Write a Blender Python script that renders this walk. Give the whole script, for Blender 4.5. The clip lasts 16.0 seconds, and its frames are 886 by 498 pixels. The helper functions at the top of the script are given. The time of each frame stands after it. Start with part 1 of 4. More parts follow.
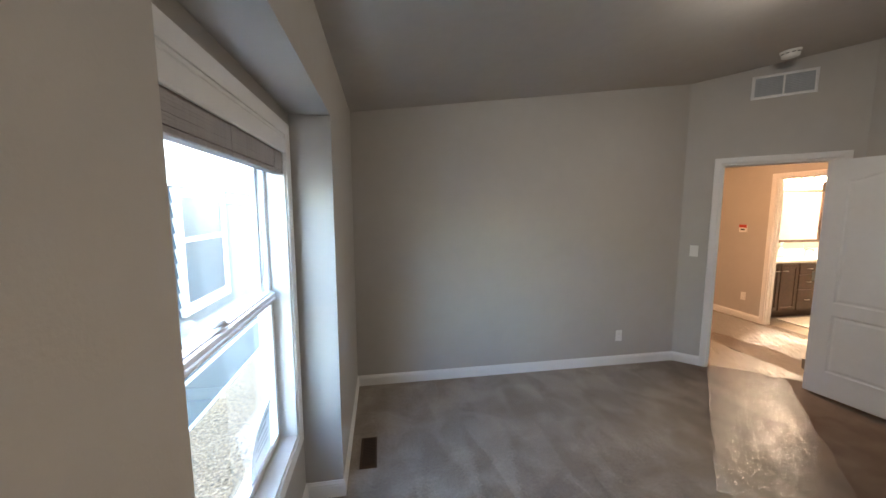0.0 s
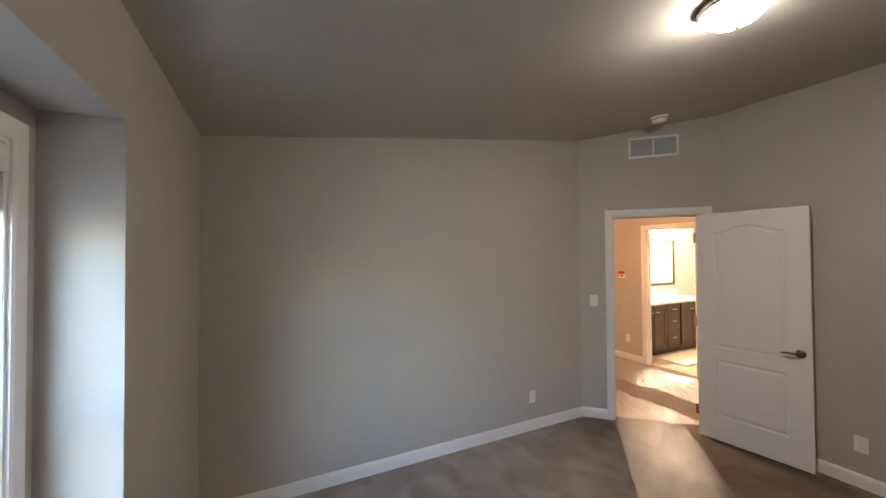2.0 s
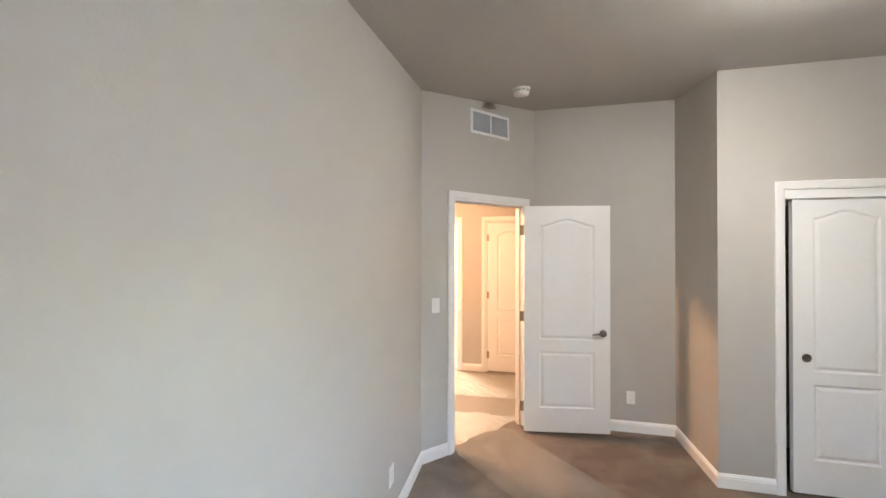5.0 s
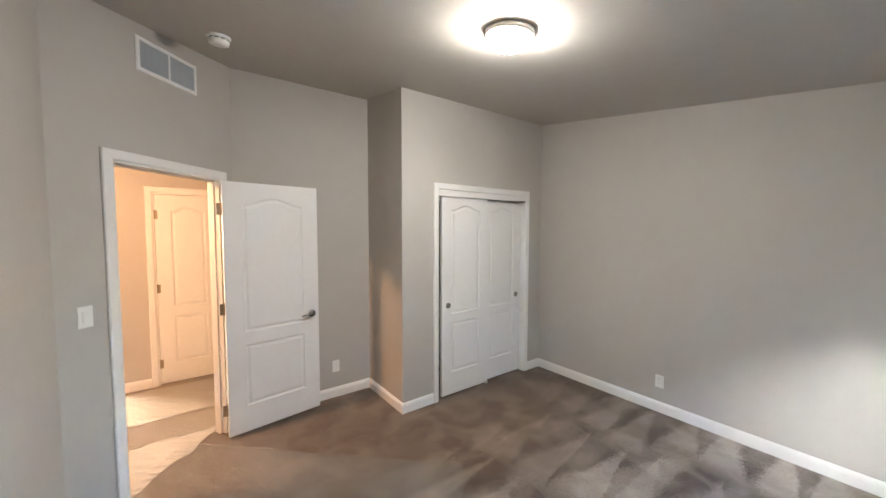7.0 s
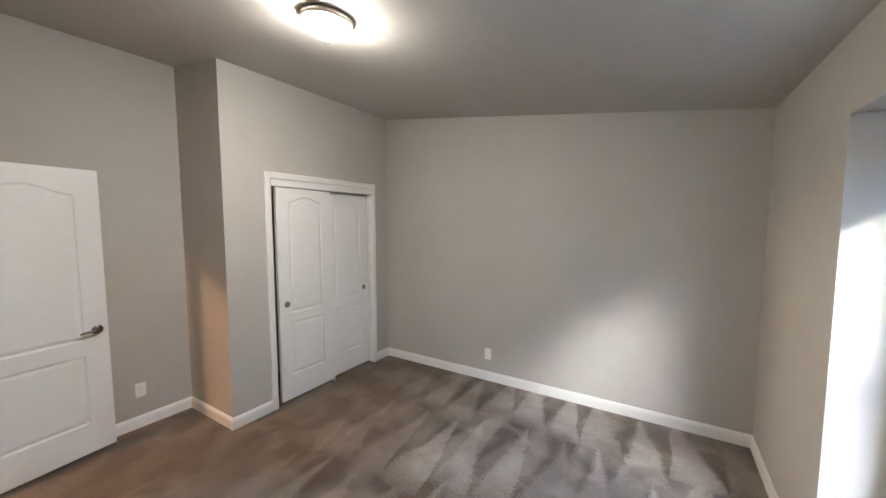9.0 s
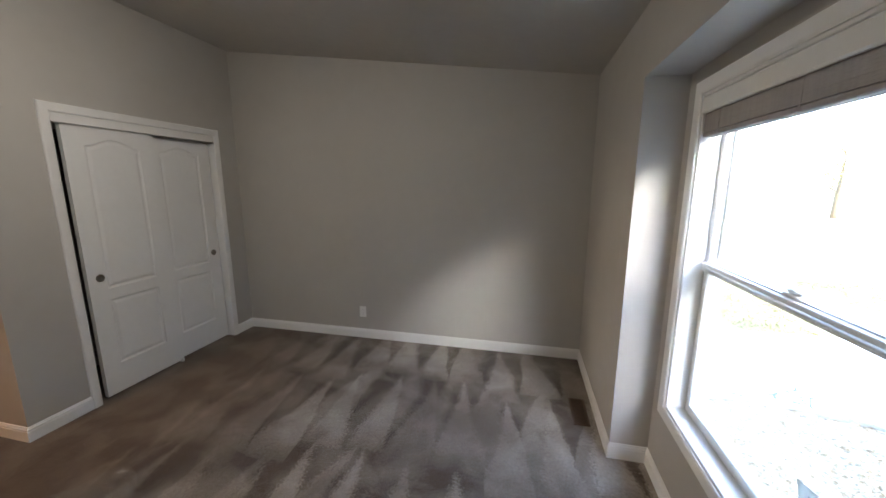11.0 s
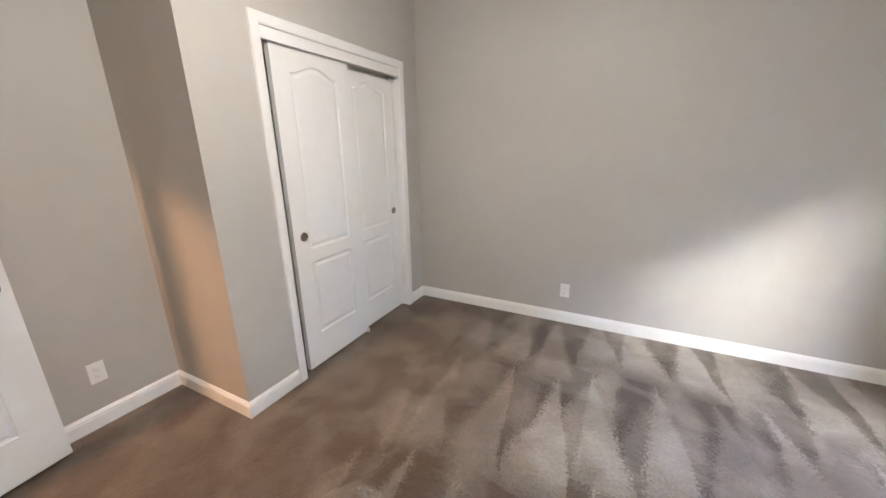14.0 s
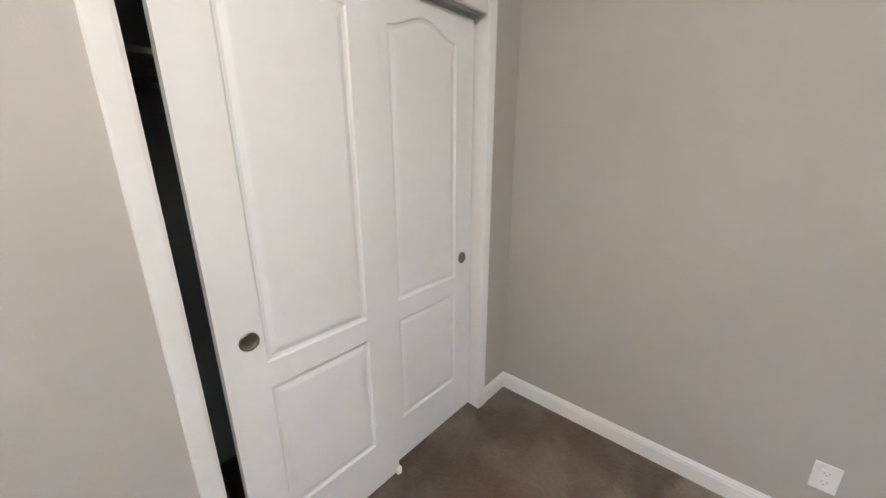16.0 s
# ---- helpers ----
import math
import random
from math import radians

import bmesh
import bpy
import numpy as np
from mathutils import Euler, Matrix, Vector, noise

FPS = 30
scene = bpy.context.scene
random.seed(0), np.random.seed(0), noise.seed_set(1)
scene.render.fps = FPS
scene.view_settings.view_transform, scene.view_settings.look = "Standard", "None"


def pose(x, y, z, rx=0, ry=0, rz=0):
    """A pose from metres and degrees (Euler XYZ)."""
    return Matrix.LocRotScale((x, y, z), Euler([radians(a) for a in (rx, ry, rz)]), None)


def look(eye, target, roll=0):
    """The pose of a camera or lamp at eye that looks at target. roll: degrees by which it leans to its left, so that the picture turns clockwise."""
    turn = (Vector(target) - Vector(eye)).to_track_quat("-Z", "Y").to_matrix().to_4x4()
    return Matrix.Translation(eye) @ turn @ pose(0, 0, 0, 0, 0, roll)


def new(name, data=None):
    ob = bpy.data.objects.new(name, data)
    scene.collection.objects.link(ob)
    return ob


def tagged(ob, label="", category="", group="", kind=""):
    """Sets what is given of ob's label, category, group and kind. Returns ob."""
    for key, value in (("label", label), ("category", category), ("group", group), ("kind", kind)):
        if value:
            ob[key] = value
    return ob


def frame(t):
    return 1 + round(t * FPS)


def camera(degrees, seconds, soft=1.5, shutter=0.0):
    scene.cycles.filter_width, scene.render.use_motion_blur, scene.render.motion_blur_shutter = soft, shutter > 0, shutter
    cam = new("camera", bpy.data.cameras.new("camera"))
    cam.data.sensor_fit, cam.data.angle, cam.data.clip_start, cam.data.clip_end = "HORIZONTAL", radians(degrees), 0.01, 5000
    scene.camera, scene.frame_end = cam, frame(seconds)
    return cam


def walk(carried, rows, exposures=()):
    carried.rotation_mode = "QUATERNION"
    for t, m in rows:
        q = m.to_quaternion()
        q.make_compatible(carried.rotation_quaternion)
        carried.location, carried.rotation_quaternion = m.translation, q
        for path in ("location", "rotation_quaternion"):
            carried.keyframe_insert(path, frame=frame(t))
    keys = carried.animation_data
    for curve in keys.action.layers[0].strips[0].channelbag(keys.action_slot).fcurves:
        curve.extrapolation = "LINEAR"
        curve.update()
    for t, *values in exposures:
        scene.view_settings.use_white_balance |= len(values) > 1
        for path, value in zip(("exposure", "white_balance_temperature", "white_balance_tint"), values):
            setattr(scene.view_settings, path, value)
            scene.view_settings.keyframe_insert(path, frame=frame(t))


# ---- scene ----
cam = camera(102.5, 16.0)
PATH = [
    (0, (0.247, 0.757, 1.645), (0.585, 2.715, 1.419), -0.1),
    (0.5, (0.293, 0.757, 1.728), (0.737, 2.707, 1.707), -0.2),
    (1, (0.404, 0.767, 1.762), (0.951, 2.691, 1.783), -0.3),
    (1.5, (0.468, 0.882, 1.703), (1.141, 2.764, 1.749), -0.2),
    (2, (0.412, 1.271, 1.686), (1.284, 3.07, 1.719), -0.4),
    (2.5, (0.427, 1.541, 1.628), (1.511, 3.22, 1.675), -0.1),
    (3, (0.505, 1.879, 1.628), (1.735, 3.456, 1.654), -0.5),
    (5.5, (0.792, 3.428, 1.63), (2.792, 3.397, 1.608), -0.0),
    (6, (0.901, 3.487, 1.654), (2.842, 3.012, 1.574), 0.0),
    (6.5, (0.91, 3.55, 1.674), (2.713, 2.69, 1.592), 0.1),
    (7, (0.784, 3.501, 1.678), (2.385, 2.308, 1.565), 0.1),
    (7.5, (0.704, 3.467, 1.668), (2.148, 2.088, 1.552), 0.0),
    (8, (0.663, 3.428, 1.671), (2.002, 1.948, 1.538), 0.0),
    (8.5, (0.647, 3.382, 1.676), (1.861, 1.799, 1.533), -0.1),
    (9, (0.625, 3.363, 1.685), (1.676, 1.669, 1.529), 0.0),
    (9.5, (0.535, 3.284, 1.646), (1.476, 1.525, 1.498), -0.2),
    (10, (0.49, 3.277, 1.668), (1.263, 1.442, 1.476), -0.0),
    (12.5, (1.003, 3.216, 1.445), (1.207, 1.309, 0.875), -0.0),
    (13, (1.282, 3.098, 1.435), (1.602, 1.211, 0.856), -0.3),
    (13.5, (1.577, 3.047, 1.449), (2.219, 1.243, 0.871), -0.2),
    (14, (1.785, 2.893, 1.446), (2.67, 1.186, 0.894), -0.9),
    (14.5, (1.878, 2.566, 1.45), (2.78, 0.873, 0.887), -0.8),
    (15, (2.068, 2.256, 1.445), (3.028, 0.593, 0.886), -0.9),
    (15.5, (2.27, 1.964, 1.482), (3.391, 0.406, 0.92), -0.8),
    (16, (2.524, 1.688, 1.46), (3.798, 0.253, 0.899), -0.2),
]
STOPS = [(0.0, -0.45, 6980, 11), (1.5, -0.55, 7260, 12), (2.0, -0.4, 7250, 14), (2.5, 0.14, 7020, 13), (3.2, 0.58, 6800, 11), (5.5, 0.74, 6550, 8), (7.0, 0.56, 6580, 8),
         (9.0, 0.42, 6640, 9), (10.2, 0.0, 6700, 9), (12.3, -1.30, 7080, 10), (13.0, -0.8, 7200, 16), (13.5, 0.55, 6800, 13), (14.5, 0.88, 6650, 10), (16.0, 0.78, 6650, 10)]
walk(cam, [(t, look(eye, target, roll)) for t, eye, target, roll in PATH],
     exposures=[(t, stops + 6.1, kelvin, tint) for t, stops, kelvin, tint in STOPS])

# ---- world, sun ----
SUN_WAY = Vector((0.68, -1.0, -0.53)).normalized()
world = bpy.data.worlds.new("world")
scene.world = world
world.use_nodes = True
wn = world.node_tree
sky = wn.nodes.new("ShaderNodeTexSky")
sky.sky_type = "NISHITA"
sky.sun_disc = False
sky.sun_elevation = radians(22.5)
sky.sun_rotation = radians(-34.2)
sky.air_density, sky.dust_density, sky.ozone_density = 1.0, 1.0, 2.8
wn.links.new(sky.outputs["Color"], wn.nodes["Background"].inputs["Color"])
wn.nodes["Background"].inputs["Strength"].default_value = 0.15
sun_data = bpy.data.lights.new("sun", "SUN")
sun_data.energy, sun_data.angle, sun_data.color = 0.022, radians(9), (0.60, 0.83, 0.98)
sun = new("sun", sun_data)
sun.rotation_mode = "QUATERNION"
sun.rotation_quaternion = SUN_WAY.to_track_quat("-Z", "Y")
sun.location = (-10, 18, 9)

LAMP_BEDROOM = 2.72
LAMP_HALL = 6.0
LAMP_BATH = 12.0


# ---- materials ----
def material(name, color, rough=0.6, metal=0.0, grain=None, bump=None, wear=None, spec=0.5):
    """grain: (scale, amount); wear: (scale, amount), large; bump: (scale, strength, distance)."""
    m = bpy.data.materials.new(name)
    m.use_nodes = True
    t = m.node_tree
    b = t.nodes["Principled BSDF"]
    b.inputs["Roughness"].default_value = rough
    b.inputs["Metallic"].default_value = metal
    b.inputs["Specular IOR Level"].default_value = spec
    col = t.nodes.new("ShaderNodeRGB")
    col.outputs[0].default_value = (*color, 1)
    out = col.outputs[0]
    tc = t.nodes.new("ShaderNodeTexCoord")
    for spec_ in (grain, wear):
        if not spec_:
            continue
        n = t.nodes.new("ShaderNodeTexNoise")
        n.inputs["Scale"].default_value = spec_[0]
        n.inputs["Detail"].default_value = 4
        t.links.new(tc.outputs["Object"], n.inputs["Vector"])
        mr = t.nodes.new("ShaderNodeMapRange")
        mr.inputs["To Min"].default_value = 1 - spec_[1]
        mr.inputs["To Max"].default_value = 1 + spec_[1]
        mr.inputs["From Min"].default_value, mr.inputs["From Max"].default_value = 0.3, 0.7
        t.links.new(n.outputs["Fac"], mr.inputs["Value"])
        mul = t.nodes.new("ShaderNodeVectorMath")
        mul.operation = "SCALE"
        t.links.new(out, mul.inputs[0])
        t.links.new(mr.outputs[0], mul.inputs["Scale"])
        out = mul.outputs[0]
    t.links.new(out, b.inputs["Base Color"])
    if bump:
        n = t.nodes.new("ShaderNodeTexNoise")
        n.inputs["Scale"].default_value = bump[0]
        n.inputs["Detail"].default_value = 3
        t.links.new(tc.outputs["Object"], n.inputs["Vector"])
        bp = t.nodes.new("ShaderNodeBump")
        bp.inputs["Strength"].default_value, bp.inputs["Distance"].default_value = bump[1], bump[2]
        t.links.new(n.outputs["Fac"], bp.inputs["Height"])
        t.links.new(bp.outputs[0], b.inputs["Normal"])
    return m


def emitter(name, color, strength):
    m = material(name, (0.9, 0.9, 0.9), 0.3)
    b = m.node_tree.nodes["Principled BSDF"]
    b.inputs["Emission Color"].default_value = (*color, 1)
    b.inputs["Emission Strength"].default_value = strength
    return m


M_WALL = material("greige_wall_paint", (0.47, 0.445, 0.41), 0.62, grain=(9, 0.015), wear=(1.3, 0.03), bump=(140, 0.22, 0.002))
M_CEIL = material("ceiling_paint", (0.50, 0.475, 0.44), 0.75, grain=(14, 0.02), wear=(1.0, 0.03), bump=(75, 0.25, 0.003))
M_WHITE = material("white_semigloss_paint", (0.80, 0.79, 0.77), 0.38, grain=(30, 0.012), wear=(2.0, 0.02), bump=(220, 0.06, 0.001))
M_DOOR = material("white_door_paint", (0.78, 0.775, 0.76), 0.42, grain=(25, 0.012), wear=(1.6, 0.02), bump=(180, 0.12, 0.001))
M_VINYL = material("white_vinyl", (0.82, 0.83, 0.84), 0.32, wear=(3, 0.02), bump=(80, 0.03, 0.001))
M_NICKEL = material("brushed_nickel", (0.55, 0.52, 0.48), 0.28, 1.0, grain=(60, 0.05), bump=(300, 0.05, 0.0005))
M_BRASS = material("aged_hinge_metal", (0.42, 0.34, 0.24), 0.4, 1.0, grain=(90, 0.1))
M_PLASTIC = material("white_plastic", (0.80, 0.79, 0.76), 0.35, wear=(6, 0.02))
M_SLOT = material("dark_slot", (0.02, 0.02, 0.02), 0.6)
M_SOCKET = material("grey_socket_slot", (0.46, 0.45, 0.43), 0.6)
M_BROWN = material("brown_register_metal", (0.09, 0.055, 0.035), 0.45, 0.3, grain=(60, 0.1))
M_PULL = material("dark_nickel", (0.20, 0.18, 0.16), 0.33, 1.0, grain=(60, 0.08))
M_CUP = material("worn_nickel_cup", (0.25, 0.23, 0.205), 0.30, 1.0, grain=(70, 0.12), bump=(260, 0.08, 0.0006))
M_PAPER = material("white_paper", (0.76, 0.76, 0.75), 0.7, wear=(5, 0.03), bump=(40, 0.1, 0.002))
M_BLIND = material("raised_blind_fabric", (0.37, 0.345, 0.335), 0.8, grain=(50, 0.06), wear=(4, 0.05), bump=(90, 0.3, 0.002))
M_VENT = material("register_backing", (0.46, 0.48, 0.50), 0.6, grain=(40, 0.06))
M_ESPRESSO = material("espresso_wood", (0.045, 0.022, 0.014), 0.35, grain=(25, 0.25), wear=(3, 0.1), bump=(90, 0.1, 0.001))
M_COUNTER = material("white_cultured_marble", (0.82, 0.79, 0.74), 0.2, wear=(4, 0.03))
M_VINYLFLOOR = material("bath_vinyl_floor", (0.42, 0.36, 0.29), 0.35, grain=(18, 0.12), wear=(3, 0.08), bump=(60, 0.05, 0.001))
M_MAT = material("white_bath_mat_pile", (0.78, 0.74, 0.66), 0.95, grain=(70, 0.06), bump=(220, 0.8, 0.006))
M_SIDING = material("blue_grey_siding_paint", (0.036, 0.057, 0.074), 0.6, grain=(30, 0.04), wear=(1.2, 0.05), bump=(50, 0.15, 0.002))
M_SKIRT = material("pale_blue_skirting", (0.075, 0.105, 0.125), 0.6, grain=(30, 0.05), wear=(1.0, 0.08), bump=(50, 0.15, 0.002))
M_ROOF = material("roof_shingle", (0.10, 0.095, 0.09), 0.9, grain=(40, 0.25), wear=(3, 0.1), bump=(60, 0.6, 0.01))
M_CONCRETE = material("pale_concrete", (0.50, 0.45, 0.385), 0.85, grain=(45, 0.08), wear=(0.8, 0.08), bump=(90, 0.3, 0.004))
M_GRAVEL = material("pale_gravel", (0.36, 0.245, 0.145), 0.9, grain=(26, 0.75), wear=(1.0, 0.15), bump=(30, 1.0, 0.02))
M_STONES = material("mixed_gravel_stones", (0.54, 0.35, 0.21), 0.9, grain=(9, 0.6), wear=(1.0, 0.15), bump=(60, 0.6, 0.01))
M_CRACK = material("dirt_in_cracks", (0.10, 0.085, 0.065), 0.95, grain=(30, 0.3))
M_GRASS = material("dry_lawn", (0.21, 0.165, 0.06), 0.9, grain=(14, 0.6), wear=(0.6, 0.3), bump=(60, 1.0, 0.03))
M_BLUE = material("blue_painted_post", (0.03, 0.16, 0.50), 0.45, grain=(10, 0.05))
M_BARK = material("bark", (0.12, 0.09, 0.06), 0.9, grain=(20, 0.3), bump=(30, 0.8, 0.02))
M_LEAF = material("autumn_leaf", (0.16, 0.12, 0.035), 0.7, grain=(2, 0.35))
M_RED = material("red_label", (0.50, 0.05, 0.03), 0.5, wear=(20, 0.05))
M_RAWWOOD = material("pale_closet_shelf", (0.55, 0.5, 0.44), 0.6, grain=(15, 0.06), wear=(2, 0.05))
M_MIRROR = material("mirror_silver", (0.92, 0.92, 0.92), 0.02, 1.0)
M_PORCELAIN = material("white_porcelain", (0.82, 0.81, 0.79), 0.12, wear=(3, 0.01))
M_LAMPGLASS = emitter("lit_frosted_glass", (1.0, 0.945, 0.885), LAMP_BEDROOM)
M_HALLGLASS = emitter("lit_warm_glass", (1.0, 0.55, 0.30), LAMP_HALL)
M_BATHGLASS = emitter("lit_vanity_glass", (1.0, 0.78, 0.58), LAMP_BATH)


def glass_material():
    m = bpy.data.materials.new("window_glass")
    m.use_nodes = True
    t = m.node_tree
    out = t.nodes["Material Output"]
    t.nodes.remove(t.nodes["Principled BSDF"])
    tr, gl, mix, lw, mr = (t.nodes.new("ShaderNode" + k) for k in ("BsdfTransparent", "BsdfGlossy", "MixShader", "LayerWeight", "MapRange"))
    tr.inputs[0].default_value = (0.97, 0.985, 0.985, 1)
    gl.inputs["Roughness"].default_value = 0.02
    lw.inputs["Blend"].default_value = 0.25
    mr.inputs["To Min"].default_value, mr.inputs["To Max"].default_value = 0.03, 0.45
    t.links.new(lw.outputs["Facing"], mr.inputs["Value"])
    t.links.new(mr.outputs[0], mix.inputs[0])
    t.links.new(tr.outputs[0], mix.inputs[1])
    t.links.new(gl.outputs[0], mix.inputs[2])
    t.links.new(mix.outputs[0], out.inputs[0])
    return m


def film_material(name, milk):
    """Clear crumpled protective film: see-through and hazy, with highlights along its creases."""
    m = bpy.data.materials.new(name)
    m.use_nodes = True
    t = m.node_tree
    out = t.nodes["Material Output"]
    t.nodes.remove(t.nodes["Principled BSDF"])
    tr, wide, keen, lw, bp, tc, mr = (t.nodes.new("ShaderNode" + k) for k in
        ("BsdfTransparent", "BsdfGlossy", "BsdfGlossy", "LayerWeight", "Bump", "TexCoord", "MapRange"))

    def calc(op, a, c):
        k = t.nodes.new("ShaderNodeMath")
        k.operation = op
        for i, v in enumerate((a, c)):
            if isinstance(v, (int, float)):
                k.inputs[i].default_value = v
            else:
                t.links.new(v, k.inputs[i])
        return k.outputs[0]

    def creases(turn, along, across, seed, weight):
        """Sharp folds about as long as along and as close together as across, in metres."""
        mp, n = t.nodes.new("ShaderNodeMapping"), t.nodes.new("ShaderNodeTexNoise")
        mp.vector_type = "TEXTURE"
        mp.inputs["Location"].default_value = (seed, seed * 0.7, 0)
        mp.inputs["Rotation"].default_value = (0, 0, radians(turn))
        mp.inputs["Scale"].default_value = (along, across, 1)
        n.inputs["Scale"].default_value, n.inputs["Detail"].default_value = 1.0, 2.0
        n.inputs["Distortion"].default_value = 0.7
        t.links.new(tc.outputs["Object"], mp.inputs["Vector"])
        t.links.new(mp.outputs[0], n.inputs["Vector"])
        k = calc("SUBTRACT", n.outputs["Fac"], 0.5)
        return calc("MULTIPLY", calc("ADD", k, calc("ABSOLUTE", k, 0.0)), weight)

    height = calc("ADD", calc("ADD", creases(52, 0.34, 0.040, 0.0, 1.0), creases(90, 0.26, 0.034, 3.1, 0.8)),
                  calc("ADD", creases(18, 0.20, 0.034, 5.7, 0.6), creases(66, 0.16, 0.026, 8.2, 0.4)))
    bp.inputs["Strength"].default_value, bp.inputs["Distance"].default_value = 1.0, 0.014
    t.links.new(height, bp.inputs["Height"])
    tr.inputs[0].default_value = (0.97, 0.965, 0.955, 1)
    wide.inputs["Roughness"].default_value = 0.30
    keen.inputs["Roughness"].default_value = 0.25
    lw.inputs[0].default_value = 0.35
    mr.inputs["To Min"].default_value, mr.inputs["To Max"].default_value = 0.035, 0.54
    for k in (wide, keen, lw):
        t.links.new(bp.outputs[0], k.inputs["Normal"])
    t.links.new(lw.outputs["Fresnel"], mr.inputs["Value"])
    haze, veil, shine, mix = t.nodes.new("ShaderNodeBsdfDiffuse"), *(t.nodes.new("ShaderNodeMixShader") for _ in range(3))
    haze.inputs[0].default_value = (0.8, 0.77, 0.74, 1)
    veil.inputs[0].default_value = milk
    shine.inputs[0].default_value = 0.6
    for a, c, k in ((tr, haze, veil), (wide, keen, shine), (veil, shine, mix)):
        t.links.new(a.outputs[0], k.inputs[1])
        t.links.new(c.outputs[0], k.inputs[2])
    t.links.new(mr.outputs[0], mix.inputs[0])
    t.links.new(mix.outputs[0], out.inputs[0])
    return m


def carpet_material():
    """Cut-pile carpet with the light and dark wedges that a vacuum cleaner leaves in the nap."""
    m = bpy.data.materials.new("grey_brown_carpet")
    m.use_nodes = True
    t = m.node_tree
    b = t.nodes["Principled BSDF"]
    b.inputs["Roughness"].default_value = 0.95
    b.inputs["Specular IOR Level"].default_value = 0.15
    b.inputs["Sheen Weight"].default_value = 0.2
    b.inputs["Sheen Roughness"].default_value = 0.6

    def node(kind, **values):
        k = t.nodes.new("ShaderNode" + kind)
        for key, v in values.items():
            k.inputs[key].default_value = v
        return k

    def calc(op, a, c=None):
        k = t.nodes.new("ShaderNodeMath")
        k.operation = op
        for i, v in enumerate((a, c)):
            if v is None:
                continue
            if isinstance(v, (int, float)):
                k.inputs[i].default_value = v
            else:
                t.links.new(v, k.inputs[i])
        return k.outputs[0]

    def noise_at(scale, detail, amount, distortion=0.0):
        """Noise about zero, times amount."""
        n = node("TexNoise", Scale=scale, Detail=detail, Distortion=distortion)
        t.links.new(tc.outputs["Object"], n.inputs["Vector"])
        return calc("MULTIPLY", calc("SUBTRACT", n.outputs["Fac"], 0.5), amount)

    def chance(a, c, seed):
        v = node("CombineXYZ", Z=seed)
        t.links.new(a, v.inputs[0])
        t.links.new(c, v.inputs[1])
        w = node("TexWhiteNoise")
        t.links.new(v.outputs[0], w.inputs["Vector"])
        return w.outputs["Value"]

    tc = node("TexCoord")
    sep = node("SeparateXYZ")
    t.links.new(tc.outputs["Object"], sep.inputs[0])
    x, y = sep.outputs[0], sep.outputs[1]
    edge = calc("ADD", noise_at(16.0, 3.0, 0.30), noise_at(75.0, 2.0, 0.75))

    def strokes(width, length, shift, slant, seed):
        """Rows of light wedges that widen away from the south wall, each with its own slant and depth."""
        lean = calc("MULTIPLY", y, slant)
        cell = calc("DIVIDE", calc("ADD", calc("ADD", x, lean), noise_at(1.7, 1.0, 0.12)), width)
        k, u = calc("FLOOR", cell), calc("FRACT", cell)
        row = calc("ADD", calc("DIVIDE", calc("ADD", calc("ADD", y, noise_at(1.3, 1.0, 0.14)), noise_at(60.0, 2.0, 0.07)), length), shift)
        row = calc("ADD", row, calc("MULTIPLY", chance(k, k, seed + 9.0), 0.30))
        n, v = calc("FLOOR", row), calc("FRACT", row)
        peak = calc("ADD", 0.28, calc("MULTIPLY", chance(k, n, seed), 0.5))
        saw = calc("MAXIMUM", calc("DIVIDE", calc("SUBTRACT", peak, u), peak), calc("DIVIDE", calc("SUBTRACT", u, peak), calc("SUBTRACT", 1.0, peak)))
        reach = calc("ADD", 0.85, calc("MULTIPLY", chance(k, n, seed + 3.0), 0.45))
        d = calc("ADD", calc("SUBTRACT", calc("MULTIPLY", v, reach), saw), edge)
        mr = node("MapRange", **{"From Min": -0.11, "From Max": 0.12})
        t.links.new(d, mr.inputs["Value"])
        end = node("MapRange", **{"From Min": 0.0, "From Max": 0.22, "To Min": 0.25})
        t.links.new(calc("ADD", calc("SUBTRACT", 1.0, v), calc("MULTIPLY", edge, 0.25)), end.inputs["Value"])
        return calc("MULTIPLY", calc("MULTIPLY", mr.outputs[0], end.outputs[0]), calc("ADD", 0.45, calc("MULTIPLY", chance(k, n, seed + 6.0), 0.55)))

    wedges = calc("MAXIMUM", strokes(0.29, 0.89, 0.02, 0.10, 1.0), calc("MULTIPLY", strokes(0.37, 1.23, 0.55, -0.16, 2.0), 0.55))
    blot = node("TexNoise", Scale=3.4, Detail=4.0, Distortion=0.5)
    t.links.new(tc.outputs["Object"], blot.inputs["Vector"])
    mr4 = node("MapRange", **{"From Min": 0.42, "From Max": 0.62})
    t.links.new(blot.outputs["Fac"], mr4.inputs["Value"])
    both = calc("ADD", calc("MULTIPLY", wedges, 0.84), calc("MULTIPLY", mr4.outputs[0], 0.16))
    # nap darker towards the door; daylight sheen is put into its lighter middle of the room
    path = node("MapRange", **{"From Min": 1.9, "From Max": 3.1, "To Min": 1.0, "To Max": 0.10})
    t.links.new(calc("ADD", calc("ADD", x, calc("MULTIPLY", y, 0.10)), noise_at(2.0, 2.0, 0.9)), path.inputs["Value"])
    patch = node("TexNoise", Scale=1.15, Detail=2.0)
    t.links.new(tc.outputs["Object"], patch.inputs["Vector"])
